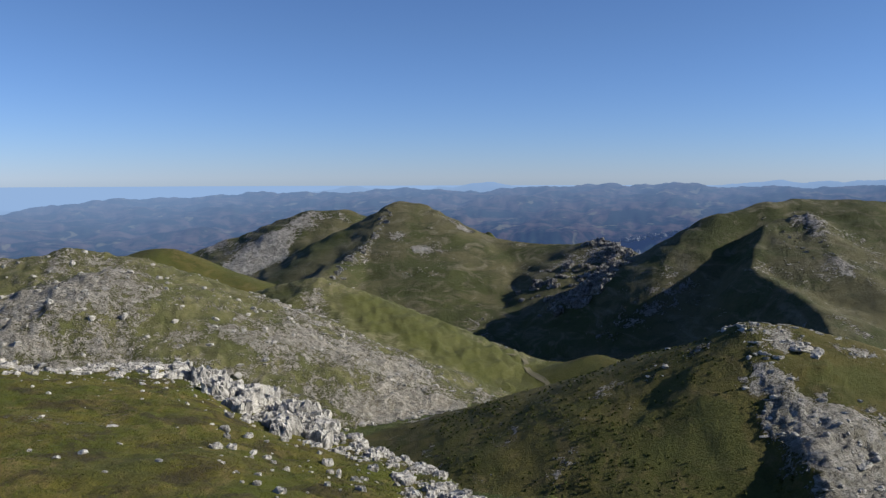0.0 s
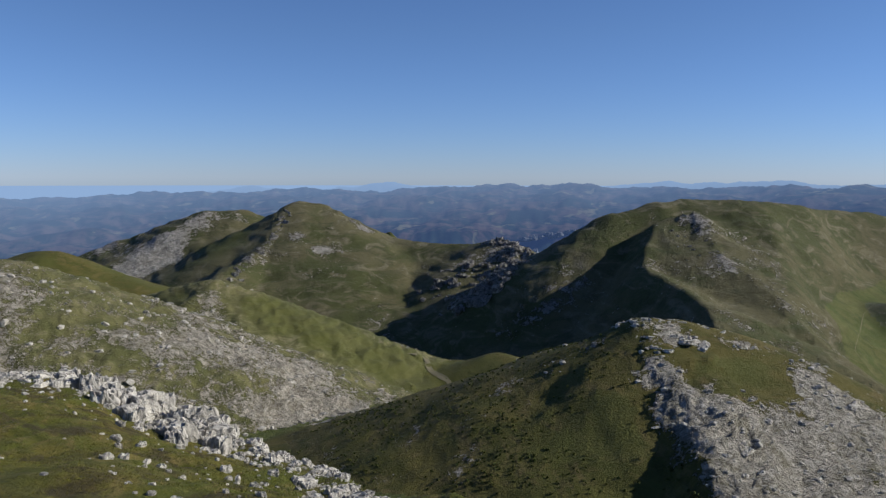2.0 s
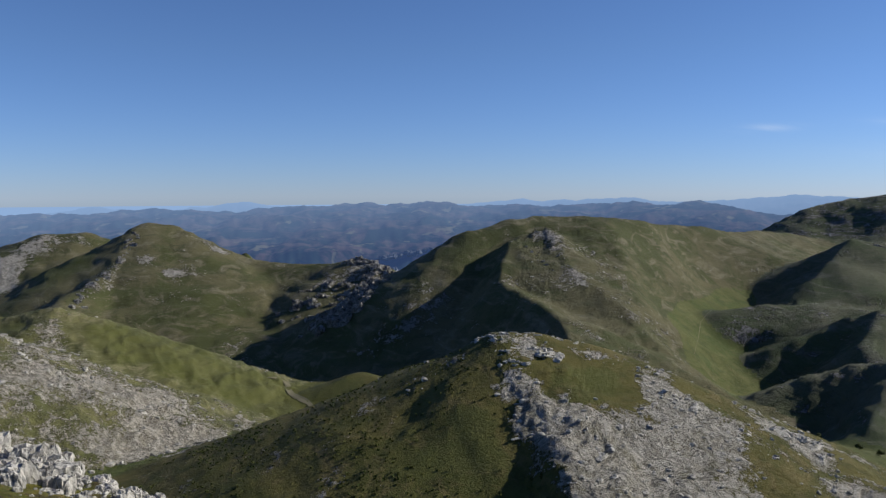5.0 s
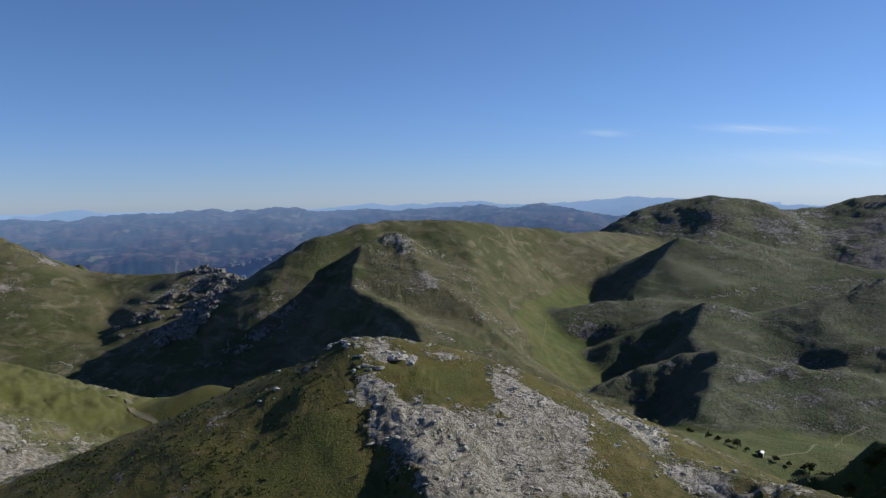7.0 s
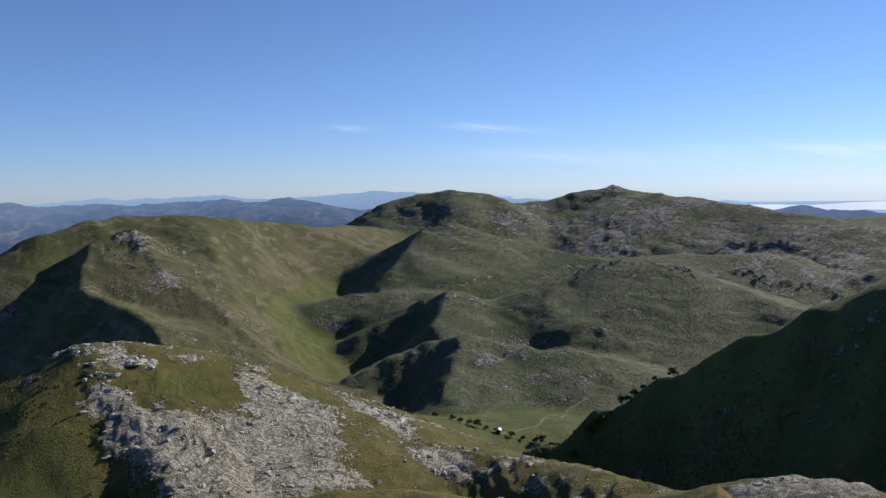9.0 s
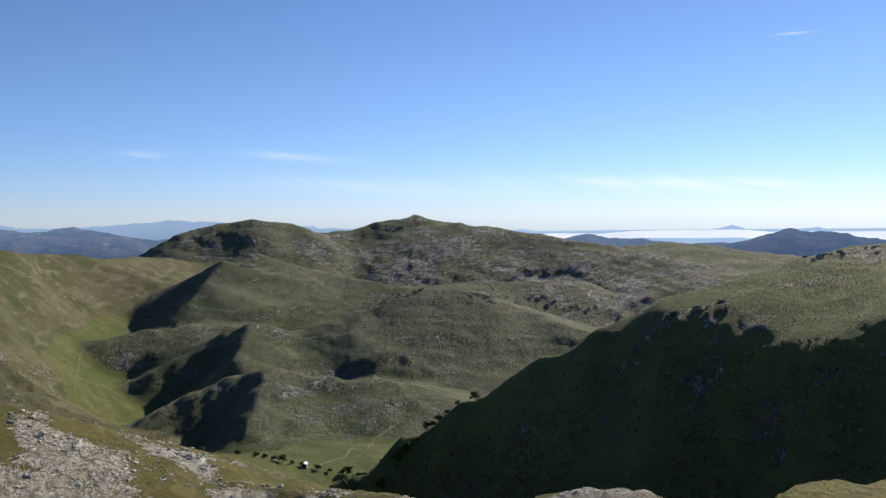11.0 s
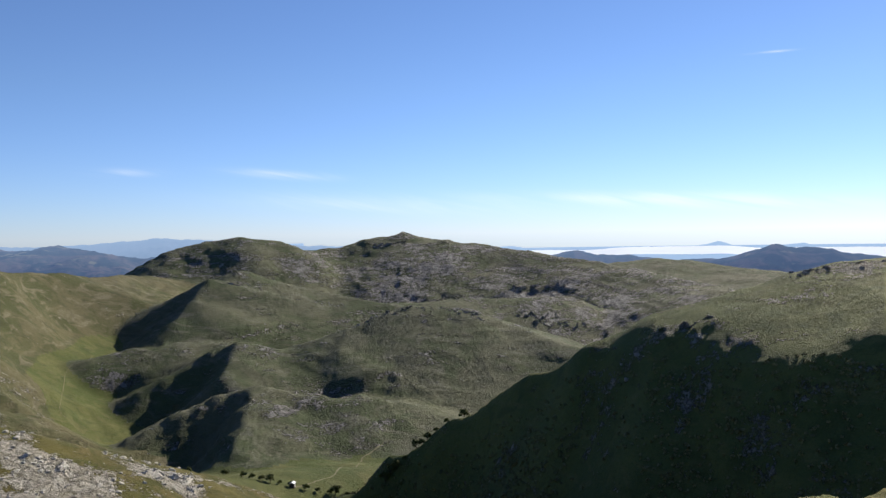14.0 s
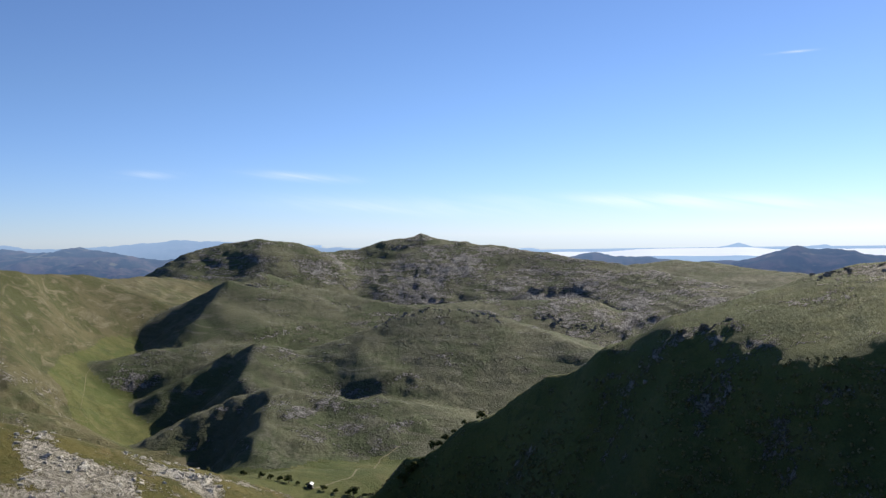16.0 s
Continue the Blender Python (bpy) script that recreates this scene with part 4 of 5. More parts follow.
def boulder_mesh(seed, cuts, detail, material, tall=1.0):
    """An angular limestone block, about one metre across, standing on z = 0, faceted by cutting planes and fluted by rain."""
    rng = random.Random(seed)
    bm = bmesh.new()
    bmesh.ops.create_icosphere(bm, subdivisions=detail, radius=0.62)
    planes = []
    for _ in range(cuts):
        d = Vector((rng.uniform(-1, 1), rng.uniform(-1, 1), rng.uniform(-0.7, 1))).normalized()
        planes.append((d, rng.uniform(0.3, 0.5)))
    for v in bm.verts:
        for d, far in planes:
            over = v.co.dot(d) - far
            if over > 0:
                v.co -= d * over * 0.92
        lump = noise.noise(v.co * 2.6 + Vector((seed, 3, 0)))
        flute = noise.noise(Vector((v.co.x * 6 + seed, v.co.y * 6, v.co.z * 1.6)))
        v.co *= 1 + 0.30 * lump + 0.16 * flute + 0.08 * noise.noise(v.co * 11 + Vector((seed, 0, 0)))
        v.co.z = v.co.z * tall + 0.22
    mesh = bpy.data.meshes.new("limestone_rock")
    bm.to_mesh(mesh)
    bm.free()
    mesh.materials.append(material)
    return mesh


LYING = []  # rocks that wait to be set down on the land


def place_rock(mesh, x, y, size, rng, sink=0.1, label="", group="", squat=1.0, name="limestone_rock", slim=1.0):
    ob = new(name, mesh)
    z = 0.0
    LYING.append(ob)
    ob.matrix_world = Matrix.LocRotScale((x, y, z - sink * size), Euler((rng.uniform(-0.2, 0.2), rng.uniform(-0.2, 0.2), rng.uniform(0, 6.28))),
                                         (slim * size * rng.uniform(0.8, 1.3), slim * size * rng.uniform(0.7, 1.1), size * squat * rng.uniform(0.7, 1.15)))
    return tagged(ob, label, "rock", group)


def crag_mesh(seed, material, tall=1.0):
    """A blocky, fissured limestone bench about a metre across, its sides grooved by rain."""
    bm = bmesh.new()
    bmesh.ops.create_cube(bm, size=1.0)
    bmesh.ops.subdivide_edges(bm, edges=bm.edges[:], cuts=9, use_grid_fill=True)
    for v in bm.verts:
        p = v.co.copy()
        round_off = 1 - 0.22 * smooth(p.length, 0.5, 0.87)
        groove = abs(noise.noise(Vector((p.x * 3.4 + seed * 7.1, p.y * 3.4, p.z * 0.5))))
        gap = 0.7 * (1 - smooth(groove, 0.0, 0.14)) * smooth(p.z, -0.5, 0.1)
        top = 0.30 * noise.noise(Vector((p.x * 2.1, p.y * 2.1, seed * 3.3))) + 0.18 * noise.noise(Vector((p.x * 5, p.y * 5, seed)))
        lump = 1 + 0.25 * noise.noise(p * 1.9 + Vector((seed * 5, 0, 0))) + 0.10 * noise.noise(p * 6 + Vector((0, seed, 0)))
        v.co = Vector((p.x * lump * round_off, p.y * lump * round_off, (p.z + 0.5) * (1 + top) - gap * (p.z + 0.5)))
        v.co.x += 0.10 * v.co.z * math.sin(seed)
        v.co.z *= 0.8 * tall
    mesh = bpy.data.meshes.new("limestone_rock")
    bm.to_mesh(mesh)
    bm.free()
    mesh.materials.append(material)
    return mesh


rng = random.Random(7)
BLOCKS = [crag_mesh(i + 1, PALE, 0.8) for i in range(9)]
TALL = [crag_mesh(20 + i, PALE, 1.15) for i in range(6)]
STONES = [boulder_mesh(40 + i, 8, 2, PALE) for i in range(8)]
CRAGS = [crag_mesh(60 + i, GREY, 0.7) for i in range(8)]


def polar(az, r):
    return r * math.sin(radians(az)), r * math.cos(radians(az))


def rim_at(az):
    return float(np.interp(az, SUMMIT_AZ, SUMMIT_RIM))


# the outcrop along the rim of the summit meadow
for i in range(210):
    az = -33 + 24.5 * (i + rng.random()) / 210
    strong = smooth(az, -21, -13)
    r = rim_at(az) + 0.5 - abs(rng.gauss(0, 1.5)) * (1 + 0.5 * strong)
    size = (0.4 + 0.6 * rng.random() ** 1.5) * (0.8 + 1.1 * strong)
    x, y = polar(az, r)
    place_rock(rng.choice(TALL if rng.random() < 0.75 * strong else BLOCKS), x, y, size, rng, 0.14,
               "jagged pale limestone block in the outcrop on the meadow's rim", "rim outcrop", 0.62, "outcrop_block", 1.0 - 0.22 * float(strong))
# blocks strung along the falling rim and down the slope
for i in range(90):
    az = -14 + 18 * (i + rng.random()) / 90
    r = rim_at(az) - abs(rng.gauss(0.1, 2.4))
    x, y = polar(az, r)
    place_rock(rng.choice(BLOCKS), x, y, 0.16 + 0.6 * rng.random() ** 2.2, rng, 0.18, "white limestone block half sunk in turf", "rim blocks", 0.75, "limestone_block")
# blocks breaking through the turf inside the falling rim
for i in range(150):
    az = rng.uniform(-16, -1)
    x, y = polar(az, rim_at(az) - (rim_at(az) - 15) * rng.random() ** 1.3)
    place_rock(rng.choice(BLOCKS), x, y, (0.10 + 0.38 * rng.random() ** 2) * math.hypot(x, y) / 32, rng, 0.1, "white limestone block half sunk in turf", "rim blocks", 0.9, "limestone_block")
# loose stones in the meadow
for i in range(85):
    az = rng.uniform(-32, 4)
    r = rim_at(az) * (1 - rng.random() ** 1.4 * 0.55)
    x, y = polar(az, r)
    place_rock(rng.choice(STONES), x, y, 0.06 + 0.24 * rng.random() ** 2, rng, 0.12, "small white stone lying in the grass", "meadow stones", 0.6, "meadow_stone")


# limestone standing out of the knoll: the larger blocks singly, the rest as rubble
def rubble_mesh(spots, meshes, seed):
    """Many small stones in one mesh."""
    r = random.Random(seed)
    shapes = []
    for m in meshes:
        co = np.empty(len(m.vertices) * 3, np.float32)
        m.vertices.foreach_get("co", co)
        tri = np.array([p.vertices[:] for p in m.polygons], np.int32)
        shapes.append((co.reshape(-1, 3), tri))
    verts, faces, base = [], [], 0
    for x, y, z, size in spots:
        co, tri = shapes[r.randrange(len(shapes))]
        turn = np.array(Euler((r.uniform(-0.3, 0.3), r.uniform(-0.3, 0.3), r.uniform(0, 6.28))).to_matrix())
        verts.append(co @ turn.T * (size * np.array((r.uniform(0.8, 1.3), r.uniform(0.8, 1.2), r.uniform(0.5, 1.0)))) + (x, y, z - 0.12 * size))
        faces.append(tri + base)
        base += len(co)
    mesh = bpy.data.meshes.new("rubble")
    mesh.from_pydata(np.concatenate(verts).tolist(), [], np.concatenate(faces).tolist())
    return mesh


def scatter(count, x0, x1, y0, y1, low, seed, owners):
    """Places in a stretch of the plan where bare rock shows."""
    r = np.random.RandomState(seed)
    xs, ys = r.uniform(x0, x1, count), r.uniform(y0, y1, count)
    zs, own = terrain(xs, ys)
    keep = (bareness(xs, ys, own) + 0.25 * r.normal(size=count) > low) & np.isin(own, [names.index(o) for o in owners])
    return xs[keep], ys[keep], zs[keep]


KNOLL = ["rocky_knoll", "knoll_edge", "knoll_shoulder"]
xs, ys, zs = scatter(2600, 30, 105, 80, 150, 0.35, 11, KNOLL)
for x, y in list(zip(xs, ys))[:140]:
    place_rock(rng.choice(CRAGS), float(x), float(y), 0.5 + 1.6 * rng.random() ** 2, rng, 0.32, "weathered grey limestone block set in the knoll", "knoll blocks", 0.45, "boulder", 1.1)
# small stones between the blocks
chips = []
for i in range(700):
    az = -30 + 34 * rng.random() ** 0.6
    x, y = polar(az, rim_at(az) - abs(rng.gauss(0, 3.2)))
    chips.append((x, y, 0.05 + 0.16 * rng.random() ** 2))
chip_z = ground_at([c[0] for c in chips], [c[1] for c in chips])[0]
CHIPS = [boulder_mesh(130 + i, 7, 1, PALE) for i in range(5)]
# slabs on the knoll's crest
for (ax, ay, *_), (bx, by, *_) in (ROCKY_KNOLL[4:6], ROCKY_KNOLL[5:7], ROCKY_KNOLL[6:8], ROCKY_KNOLL[7:9], KNOLL_SHOULDER[2:4], KNOLL_EDGE[0:2], KNOLL_EDGE[1:3]):
    for _ in range(9):
        k = rng.random()
        place_rock(rng.choice(CRAGS), ax + k * (bx - ax) + rng.gauss(0, 0.8), ay + k * (by - ay) + rng.gauss(0, 0.8), rng.uniform(0.7, 2.2), rng, 0.35,
                   "flat weathered limestone slab on the knoll's crest", "crest slabs", 0.55, "limestone_slab")


# broad bare slabs: on the knoll's crest and shoulder, and on the near shoulder
for x, y, size in ((52.5, 126.9, 3.0),
                   (54.3, 125.2, 3.6),
                   (56.4, 123.2, 2.8),
                   (63.5, 125.8, 3.0),
                   (65.6, 124.6, 2.4),
                   (71.7, 115.9, 2.6),
                   (74.4, 111.4, 2.8),
                   (89.0, 109.3, 3.4),
                   (92.2, 109.4, 4.4),
                   (93.4, 107.0, 4.0),
                   (92.2, 103.4, 3.2),
                   (89.3, 93.5, 3.0),
                   (91.0, 88.7, 3.4),
                   (64.1, 27.7, 1.1),
                   (64.9, 26.6, 1.5),
                   (65.2, 25.3, 1.8),
                   (64.2, 23.5, 1.5),
                   (62.9, 21.5, 1.2),
                   (62.6, 24.0, 1.4)):
    place_rock(rng.choice(CRAGS), x, y, size, rng, 0.3, "broad bare limestone slab rising out of the turf", "broad slabs", 0.5, "bare_slab", 1.25)


FAR_STONE = land("far_limestone", 0.9, (0.07, 0.075, 0.02), (0.10, 0.09, 0.03), (0.13, 0.11, 0.05), (0.37, 0.36, 0.34), (0.18, 0.175, 0.165))
FACES = [crag_mesh(90 + i, FAR_STONE, 0.9) for i in range(7)]
for m in FACES:
    m.attributes.new("rock", "FLOAT", "POINT").data.foreach_set("value", [0.75] * len(m.vertices))


def outcrop(name, label, path, count, low, high, spread, seed):
    """A broken band of rocks along a line of the land; its rocks are its parts."""
    r = random.Random(seed)
    root = new(name)
    rocks, places = [], []
    for i in range(count):
        k = (i + r.random()) / count * (len(path) - 1)
        a, b = path[int(k)], path[min(int(k) + 1, len(path) - 1)]
        f = k - int(k)
        x, y = a[0] + f * (b[0] - a[0]) + r.gauss(0, spread), a[1] + f * (b[1] - a[1]) + r.gauss(0, spread)
        places.append((x, y))
    zs = ground_at([p[0] for p in places], [p[1] for p in places])[0]
    root.location = (*path[0][:2], float(zs[0]))
    for (x, y), z in zip(places, zs):
        size = low + (high - low) * r.random() ** 2
        ob = new("rock", r.choice(FACES))
        ob.parent = root
        ob.matrix_local = Matrix.LocRotScale(Vector((x, y, float(z) - 0.42 * size)) - root.location, Euler((r.uniform(-0.15, 0.15), r.uniform(-0.15, 0.15), r.uniform(0, 6.28))),
                                             (size * r.uniform(0.8, 1.5), size * r.uniform(0.7, 1.2), size * r.uniform(0.6, 1.2)))
    return tagged(root, label, "rock outcrop")


outcrop("crag", "grey broken limestone crag running down the mountainside",
        [(234.87, 1110.67, -92.02), (247.18, 1107.99, -96.58), (229.48, 1069.15, -113.63), (197.83, 959.74, -117.72), (182.28, 957.50, -130.84), (168.11, 939.13, -146.57), (152.43, 941.80, -160.15)], 150, 5, 15, 13, 1)
outcrop("crag", "pale limestone teeth on the mountain's saddle", [(208.58, 1169.59, -89.67), (222.57, 1163.78, -89.17), (232.0, 1152.0, -92.0)], 30, 4, 13, 5, 2)
outcrop("crag", "scattered grey ledges across the mountainside", [(204.12, 1107.51, -113.71), (170.55, 1095.03, -127.24), (144.92, 1077.97, -140.44), (132.77, 1042.07, -158.06), (148.66, 952.79, -149.47)], 80, 4, 12, 16, 3)
outcrop("rock_ridge", "pale rock rib on the rounded mountain", [(384.01, 895.86, -41.00), (398.04, 884.01, -41.30), (392.71, 852.79, -54.85), (384.58, 810.52, -71.19), (383.34, 771.90, -84.62)], 70, 0.8, 2.6, 6, 4)
outcrop("rock_ridge", "dark rock ledge on the rounded mountain", [(364.44, 873.45, -57.22), (365.57, 848.52, -65.75), (362.33, 802.48, -80.30)], 26, 1, 3, 6, 5)
outcrop("rock_ridge", "row of pale rocks below the hill's cap", [(867.67, 876.57, -71.49), (877.41, 866.83, -68.89), (887.00, 857.01, -68.05)], 16, 2, 5, 2, 6)
outcrop("rock_ridge", "dark rocky ledges along the hill's brow", [(774.39, 570.33, -102.98), (809.85, 547.05, -92.32), (852.39, 504.42, -89.31), (856.78, 470.15, -93.64), (849.61, 445.17, -100.20)], 80, 1.5, 4.5, 5, 7)
outcrop("rock_ridge", "grey limestone cliffs on the long ridge", [(1428.30, 737.20, -116.17), (1486.36, 698.02, -107.02), (1490.95, 656.23, -103.91), (1485.85, 601.66, -99.27), (1403.28, 539.34, -115.58), (1302.51, 433.22, -121.71)], 110, 2.5, 8, 10, 8)
outcrop("rock_ridge", "grey limestone ledges on the long ridge", [(1162.23, 545.49, -117.20), (1156.55, 500.15, -131.14), (1171.35, 473.50, -138.61), (1194.25, 442.56, -138.43)], 70, 2, 6, 9, 9)
outcrop("rock_ridge", "rocky spine down the pointed mountain's spur", [(-85.34, 1308.87, -49.23), (-100.74, 1249.28, -78.01), (-115.72, 1195.24, -101.47), (-132.32, 1142.88, -113.38), (-146.08, 1077.82, -129.38)], 60, 3, 9, 4, 10)
outcrop("rock_ridge", "rocky cap of the long ridge", [(1646.15, 1185.32, -22.19), (1665.87, 1157.43, -20.75), (1712.70, 1107.12, -12.11), (1681.76, 1025.33, -22.74)], 40, 3, 7, 6, 11)
outcrop("rock_ridge", "dark ledges on the shaded hill's top", [(349.73, 45.75, -18.44), (352.59, 37.74, -16.85), (357.33, 27.93, -14.64), (359.98, 16.12, -13.95)], 46, 0.7, 2.0, 4, 12)
outcrop("rock_ridge", "grey rocks in the shade of the steep hillside", [(301.80, 93.92, -60.19), (303.37, 85.66, -55.37), (303.87, 77.30, -52.30), (304.56, 67.15, -46.20)], 40, 0.8, 2.6, 4, 13)
# far stone with a faint blue glow that paints in the haze
HAZE_STONE = Nodes("hazed_distant_cliff")
HAZE_STONE.put(HAZE_STONE.bsdf.inputs["Emission Color"], (0.05, 0.09, 0.2, 1))
HAZE_STONE.bsdf.inputs["Emission Strength"].default_value = 0.4
HAZE_STONE = HAZE_STONE.done(HAZE_STONE.mix(HAZE_STONE.noise(14, 5), (0.04, 0.05, 0.065), (0.16, 0.17, 0.19)), 1.0, None, 0.0)
FACES = [crag_mesh(110 + i, HAZE_STONE, 0.6) for i in range(4)]
outcrop("distant_cliff", "grey limestone cliffs on a far hillside with blue haze painted on", [(597.96, 2510.40, -196.38), (637.35, 2522.14, -179.07), (680.12, 2510.95, -171.45), (738.08, 2553.15, -163.15), (787.20, 2560.85, -152.01)], 34, 12, 34, 14, 20)
heights = ground_at([o.location.x for o in LYING], [o.location.y for o in LYING])[0]
for o, z in zip(LYING, heights):
    o.location.z += float(z)
PEBBLES = [boulder_mesh(80 + i, 7, 1, GREY) for i in range(6)]


def rubble(name, label, spots, seed):
    ob = new(name, rubble_mesh(spots, PEBBLES, seed))
    ob.data.materials.append(GREY)
    return tagged(ob, label, "rubble", "", "stuff")


ob = new("stone_chips", rubble_mesh([(x, y, float(z), s) for (x, y, s), z in zip(chips, chip_z)], CHIPS, 9))
ob.data.materials.append(PALE)
tagged(ob, "white limestone chips strewn below the outcrop", "rubble", "", "stuff")
sizes = np.random.RandomState(4)
xs, ys, zs = scatter(3500, 30, 105, 70, 152, 0.4, 12, KNOLL)
rubble("knoll_rubble", "small grey limestone rubble on the knoll", list(zip(xs, ys, zs, 0.2 + 0.9 * sizes.random_sample(len(xs)) ** 3)), 1)
xs, ys, zs = scatter(6000, -190, 60, 140, 330, 0.28, 13, ["limestone_hill", "limestone_dome", "knob_ridge", "grassy_saddle"])
rubble("hillside_rubble", "pale limestone clitter on the hillside", list(zip(xs, ys, zs, 0.3 + 1.6 * sizes.random_sample(len(xs)) ** 3)), 2)


# turf of the summit meadow
def blades_mesh(xs, ys, zs, seed, low, high, count):
    r = np.random.RandomState(seed)
    n = len(xs)
    turn = r.uniform(0, 2 * np.pi, (n, count))
    lean = r.uniform(0.3, 1.0, (n, count))
    tall = r.uniform(low, high, (n, count))
    foot = 0.3 * tall * r.uniform(0.2, 1, (n, count))
    base = np.stack([xs[:, None] + foot * np.cos(turn), ys[:, None] + foot * np.sin(turn), np.broadcast_to(zs[:, None] - 0.03, turn.shape)], -1)
    side = np.stack([-np.sin(turn), np.cos(turn), 0 * turn], -1) * (0.16 * tall)[..., None]
    tip = base + np.stack([np.cos(turn) * lean * tall, np.sin(turn) * lean * tall, 0.75 * tall], -1)
    co = np.stack([base - side, base + side, tip], 2).reshape(-1, 3)
    mesh = bpy.data.meshes.new("blades")
    mesh.from_pydata(co.tolist(), [], np.arange(len(co)).reshape(-1, 3).tolist())
    return mesh


def blade_material(name, a, b, c):
    n = Nodes(name)
    patch, single = n.noise(2.2, 4, 0.6), n.noise(0.25, 3)
    colour = n.mix(n.step(patch, 0.42, 0.62), a, b)
    colour = n.mix(n.math("MULTIPLY", n.step(single, 0.52, 0.7), 0.7), colour, c)
    return n.done(colour, 0.8, None, 0.15)


GRASS = blade_material("grass_blades", (0.075, 0.092, 0.012), (0.11, 0.105, 0.018), (0.15, 0.115, 0.035))
r = np.random.RandomState(31)
az, dist = np.radians(r.uniform(-33, 6, 42000)), 9 + 31 * r.random_sample(42000) ** 0.8
xs, ys = dist * np.sin(az), dist * np.cos(az)
keep = dist < np.interp(np.degrees(az), SUMMIT_AZ, SUMMIT_RIM) + 1
keep &= fbm(xs, ys, 3.0, 3, 0.6, 800) + r.uniform(-0.5, 0.5, len(xs)) > -0.1
xs, ys = xs[keep], ys[keep]
zs = terrain(xs, ys)[0]
turf = new("grass_tufts", blades_mesh(xs, ys, zs, 5, 0.04, 0.10, 4))
turf.data.materials.append(GRASS)
tagged(turf, "short tufted mountain grass of the summit meadow", "grass", "", "stuff")
az, dist = np.radians(r.uniform(78, 92, 5000)), 16 + 14 * r.random_sample(5000)
keep = dist < np.interp(np.degrees(az), SUMMIT_AZ, SUMMIT_RIM)
xs, ys = (dist * np.sin(az))[keep], (dist * np.cos(az))[keep]
turf = new("grass_tufts", blades_mesh(xs, ys, terrain(xs, ys)[0], 6, 0.03, 0.07, 5))
turf.data.materials.append(GRASS)
tagged(turf, "sunlit short grass on the shoulder of the summit", "grass", "", "stuff")

# low shrubs: leaf clumps round a centre
LEAF = blade_material("heath_leaves", (0.04, 0.055, 0.012), (0.06, 0.068, 0.015), (0.09, 0.08, 0.025))
SCRUB_LEAF = blade_material("scrub_leaves", (0.12, 0.12, 0.06), (0.15, 0.145, 0.065), (0.19, 0.17, 0.09))
DARK_LEAF = blade_material("tree_leaves", (0.05, 0.065, 0.018), (0.075, 0.085, 0.022), (0.11, 0.105, 0.03))
BARK = limestone("bark", (0.12, 0.095, 0.07), (0.06, 0.05, 0.04), (0.1, 0.1, 0.06))


def clump_leaves(centres, seed, leaf, per):
    """Leaf quads scattered through balls of foliage; centres are rows of x, y, z, radius."""
    r = np.random.RandomState(seed)
    c = np.repeat(np.asarray(centres, float), per, axis=0)
    d = r.normal(size=(len(c), 3))
    d /= np.linalg.norm(d, axis=1, keepdims=True)
    p = c[:, :3] + d * (c[:, 3] * r.uniform(0.55, 1.05, len(c)))[:, None] * (1, 1, 0.85)
    u = r.normal(size=(len(c), 3))
    v = np.cross(u, d)
    size = (leaf * r.uniform(0.6, 1.3, len(c)))[:, None]
    u = size * u / np.linalg.norm(u, axis=1, keepdims=True)
    v = size * v / np.linalg.norm(v, axis=1, keepdims=True)
    co = np.stack([p - u, p - v, p + u, p + v], 1).reshape(-1, 3)
    mesh = bpy.data.meshes.new("leaves")
    mesh.from_pydata(co.tolist(), [], np.arange(len(co)).reshape(-1, 4).tolist())
    return mesh


def shrubs(name, label, xs, ys, sizes, seed, leaf, per, material):
    zs = terrain(xs, ys)[0]
    ob = new(name, clump_leaves(np.stack([xs, ys, zs + 0.4 * sizes, sizes], 1), seed, leaf, per))
    ob.data.materials.append(material)
    return tagged(ob, label, "shrubs", "", "stuff")


r = np.random.RandomState(51)
xs, ys = r.uniform(-10, 44, 4200), r.uniform(62, 150, 4200)
zs, own = terrain(xs, ys)
keep = np.isin(own, [names.index("rocky_knoll"), names.index("knoll_edge")]) & (bareness(xs, ys, own) < 0.35) & (fbm(xs, ys, 14, 3, 0.6, 810) > r.uniform(-0.5, 0.8, len(xs)))
shrubs("heath", "dark heath clumps dotted over the knoll's turf", xs[keep], ys[keep], r.uniform(0.1, 0.32, keep.sum()), 1, 0.12, 12, LEAF)
xs, ys = r.uniform(150, 420, 40000), r.uniform(-10, 330, 40000)
zs, own = terrain(xs, ys)
keep = (own == names.index("dark_hill")) & (fbm(xs, ys, 40, 3, 0.6, 820) > r.uniform(-0.6, 0.9, len(xs))) & (np.hypot(xs, ys) < np.interp(np.degrees(np.arctan2(xs, ys)), (50, 66, 78, 88), (430, 350, 285, 262)))
keep[np.cumsum(keep) > 5000] = False
shrubs("scrub", "dark scrub covering the steep shaded hillside", xs[keep], ys[keep], r.uniform(0.3, 1.1, keep.sum()), 2, 0.36, 14, SCRUB_LEAF)


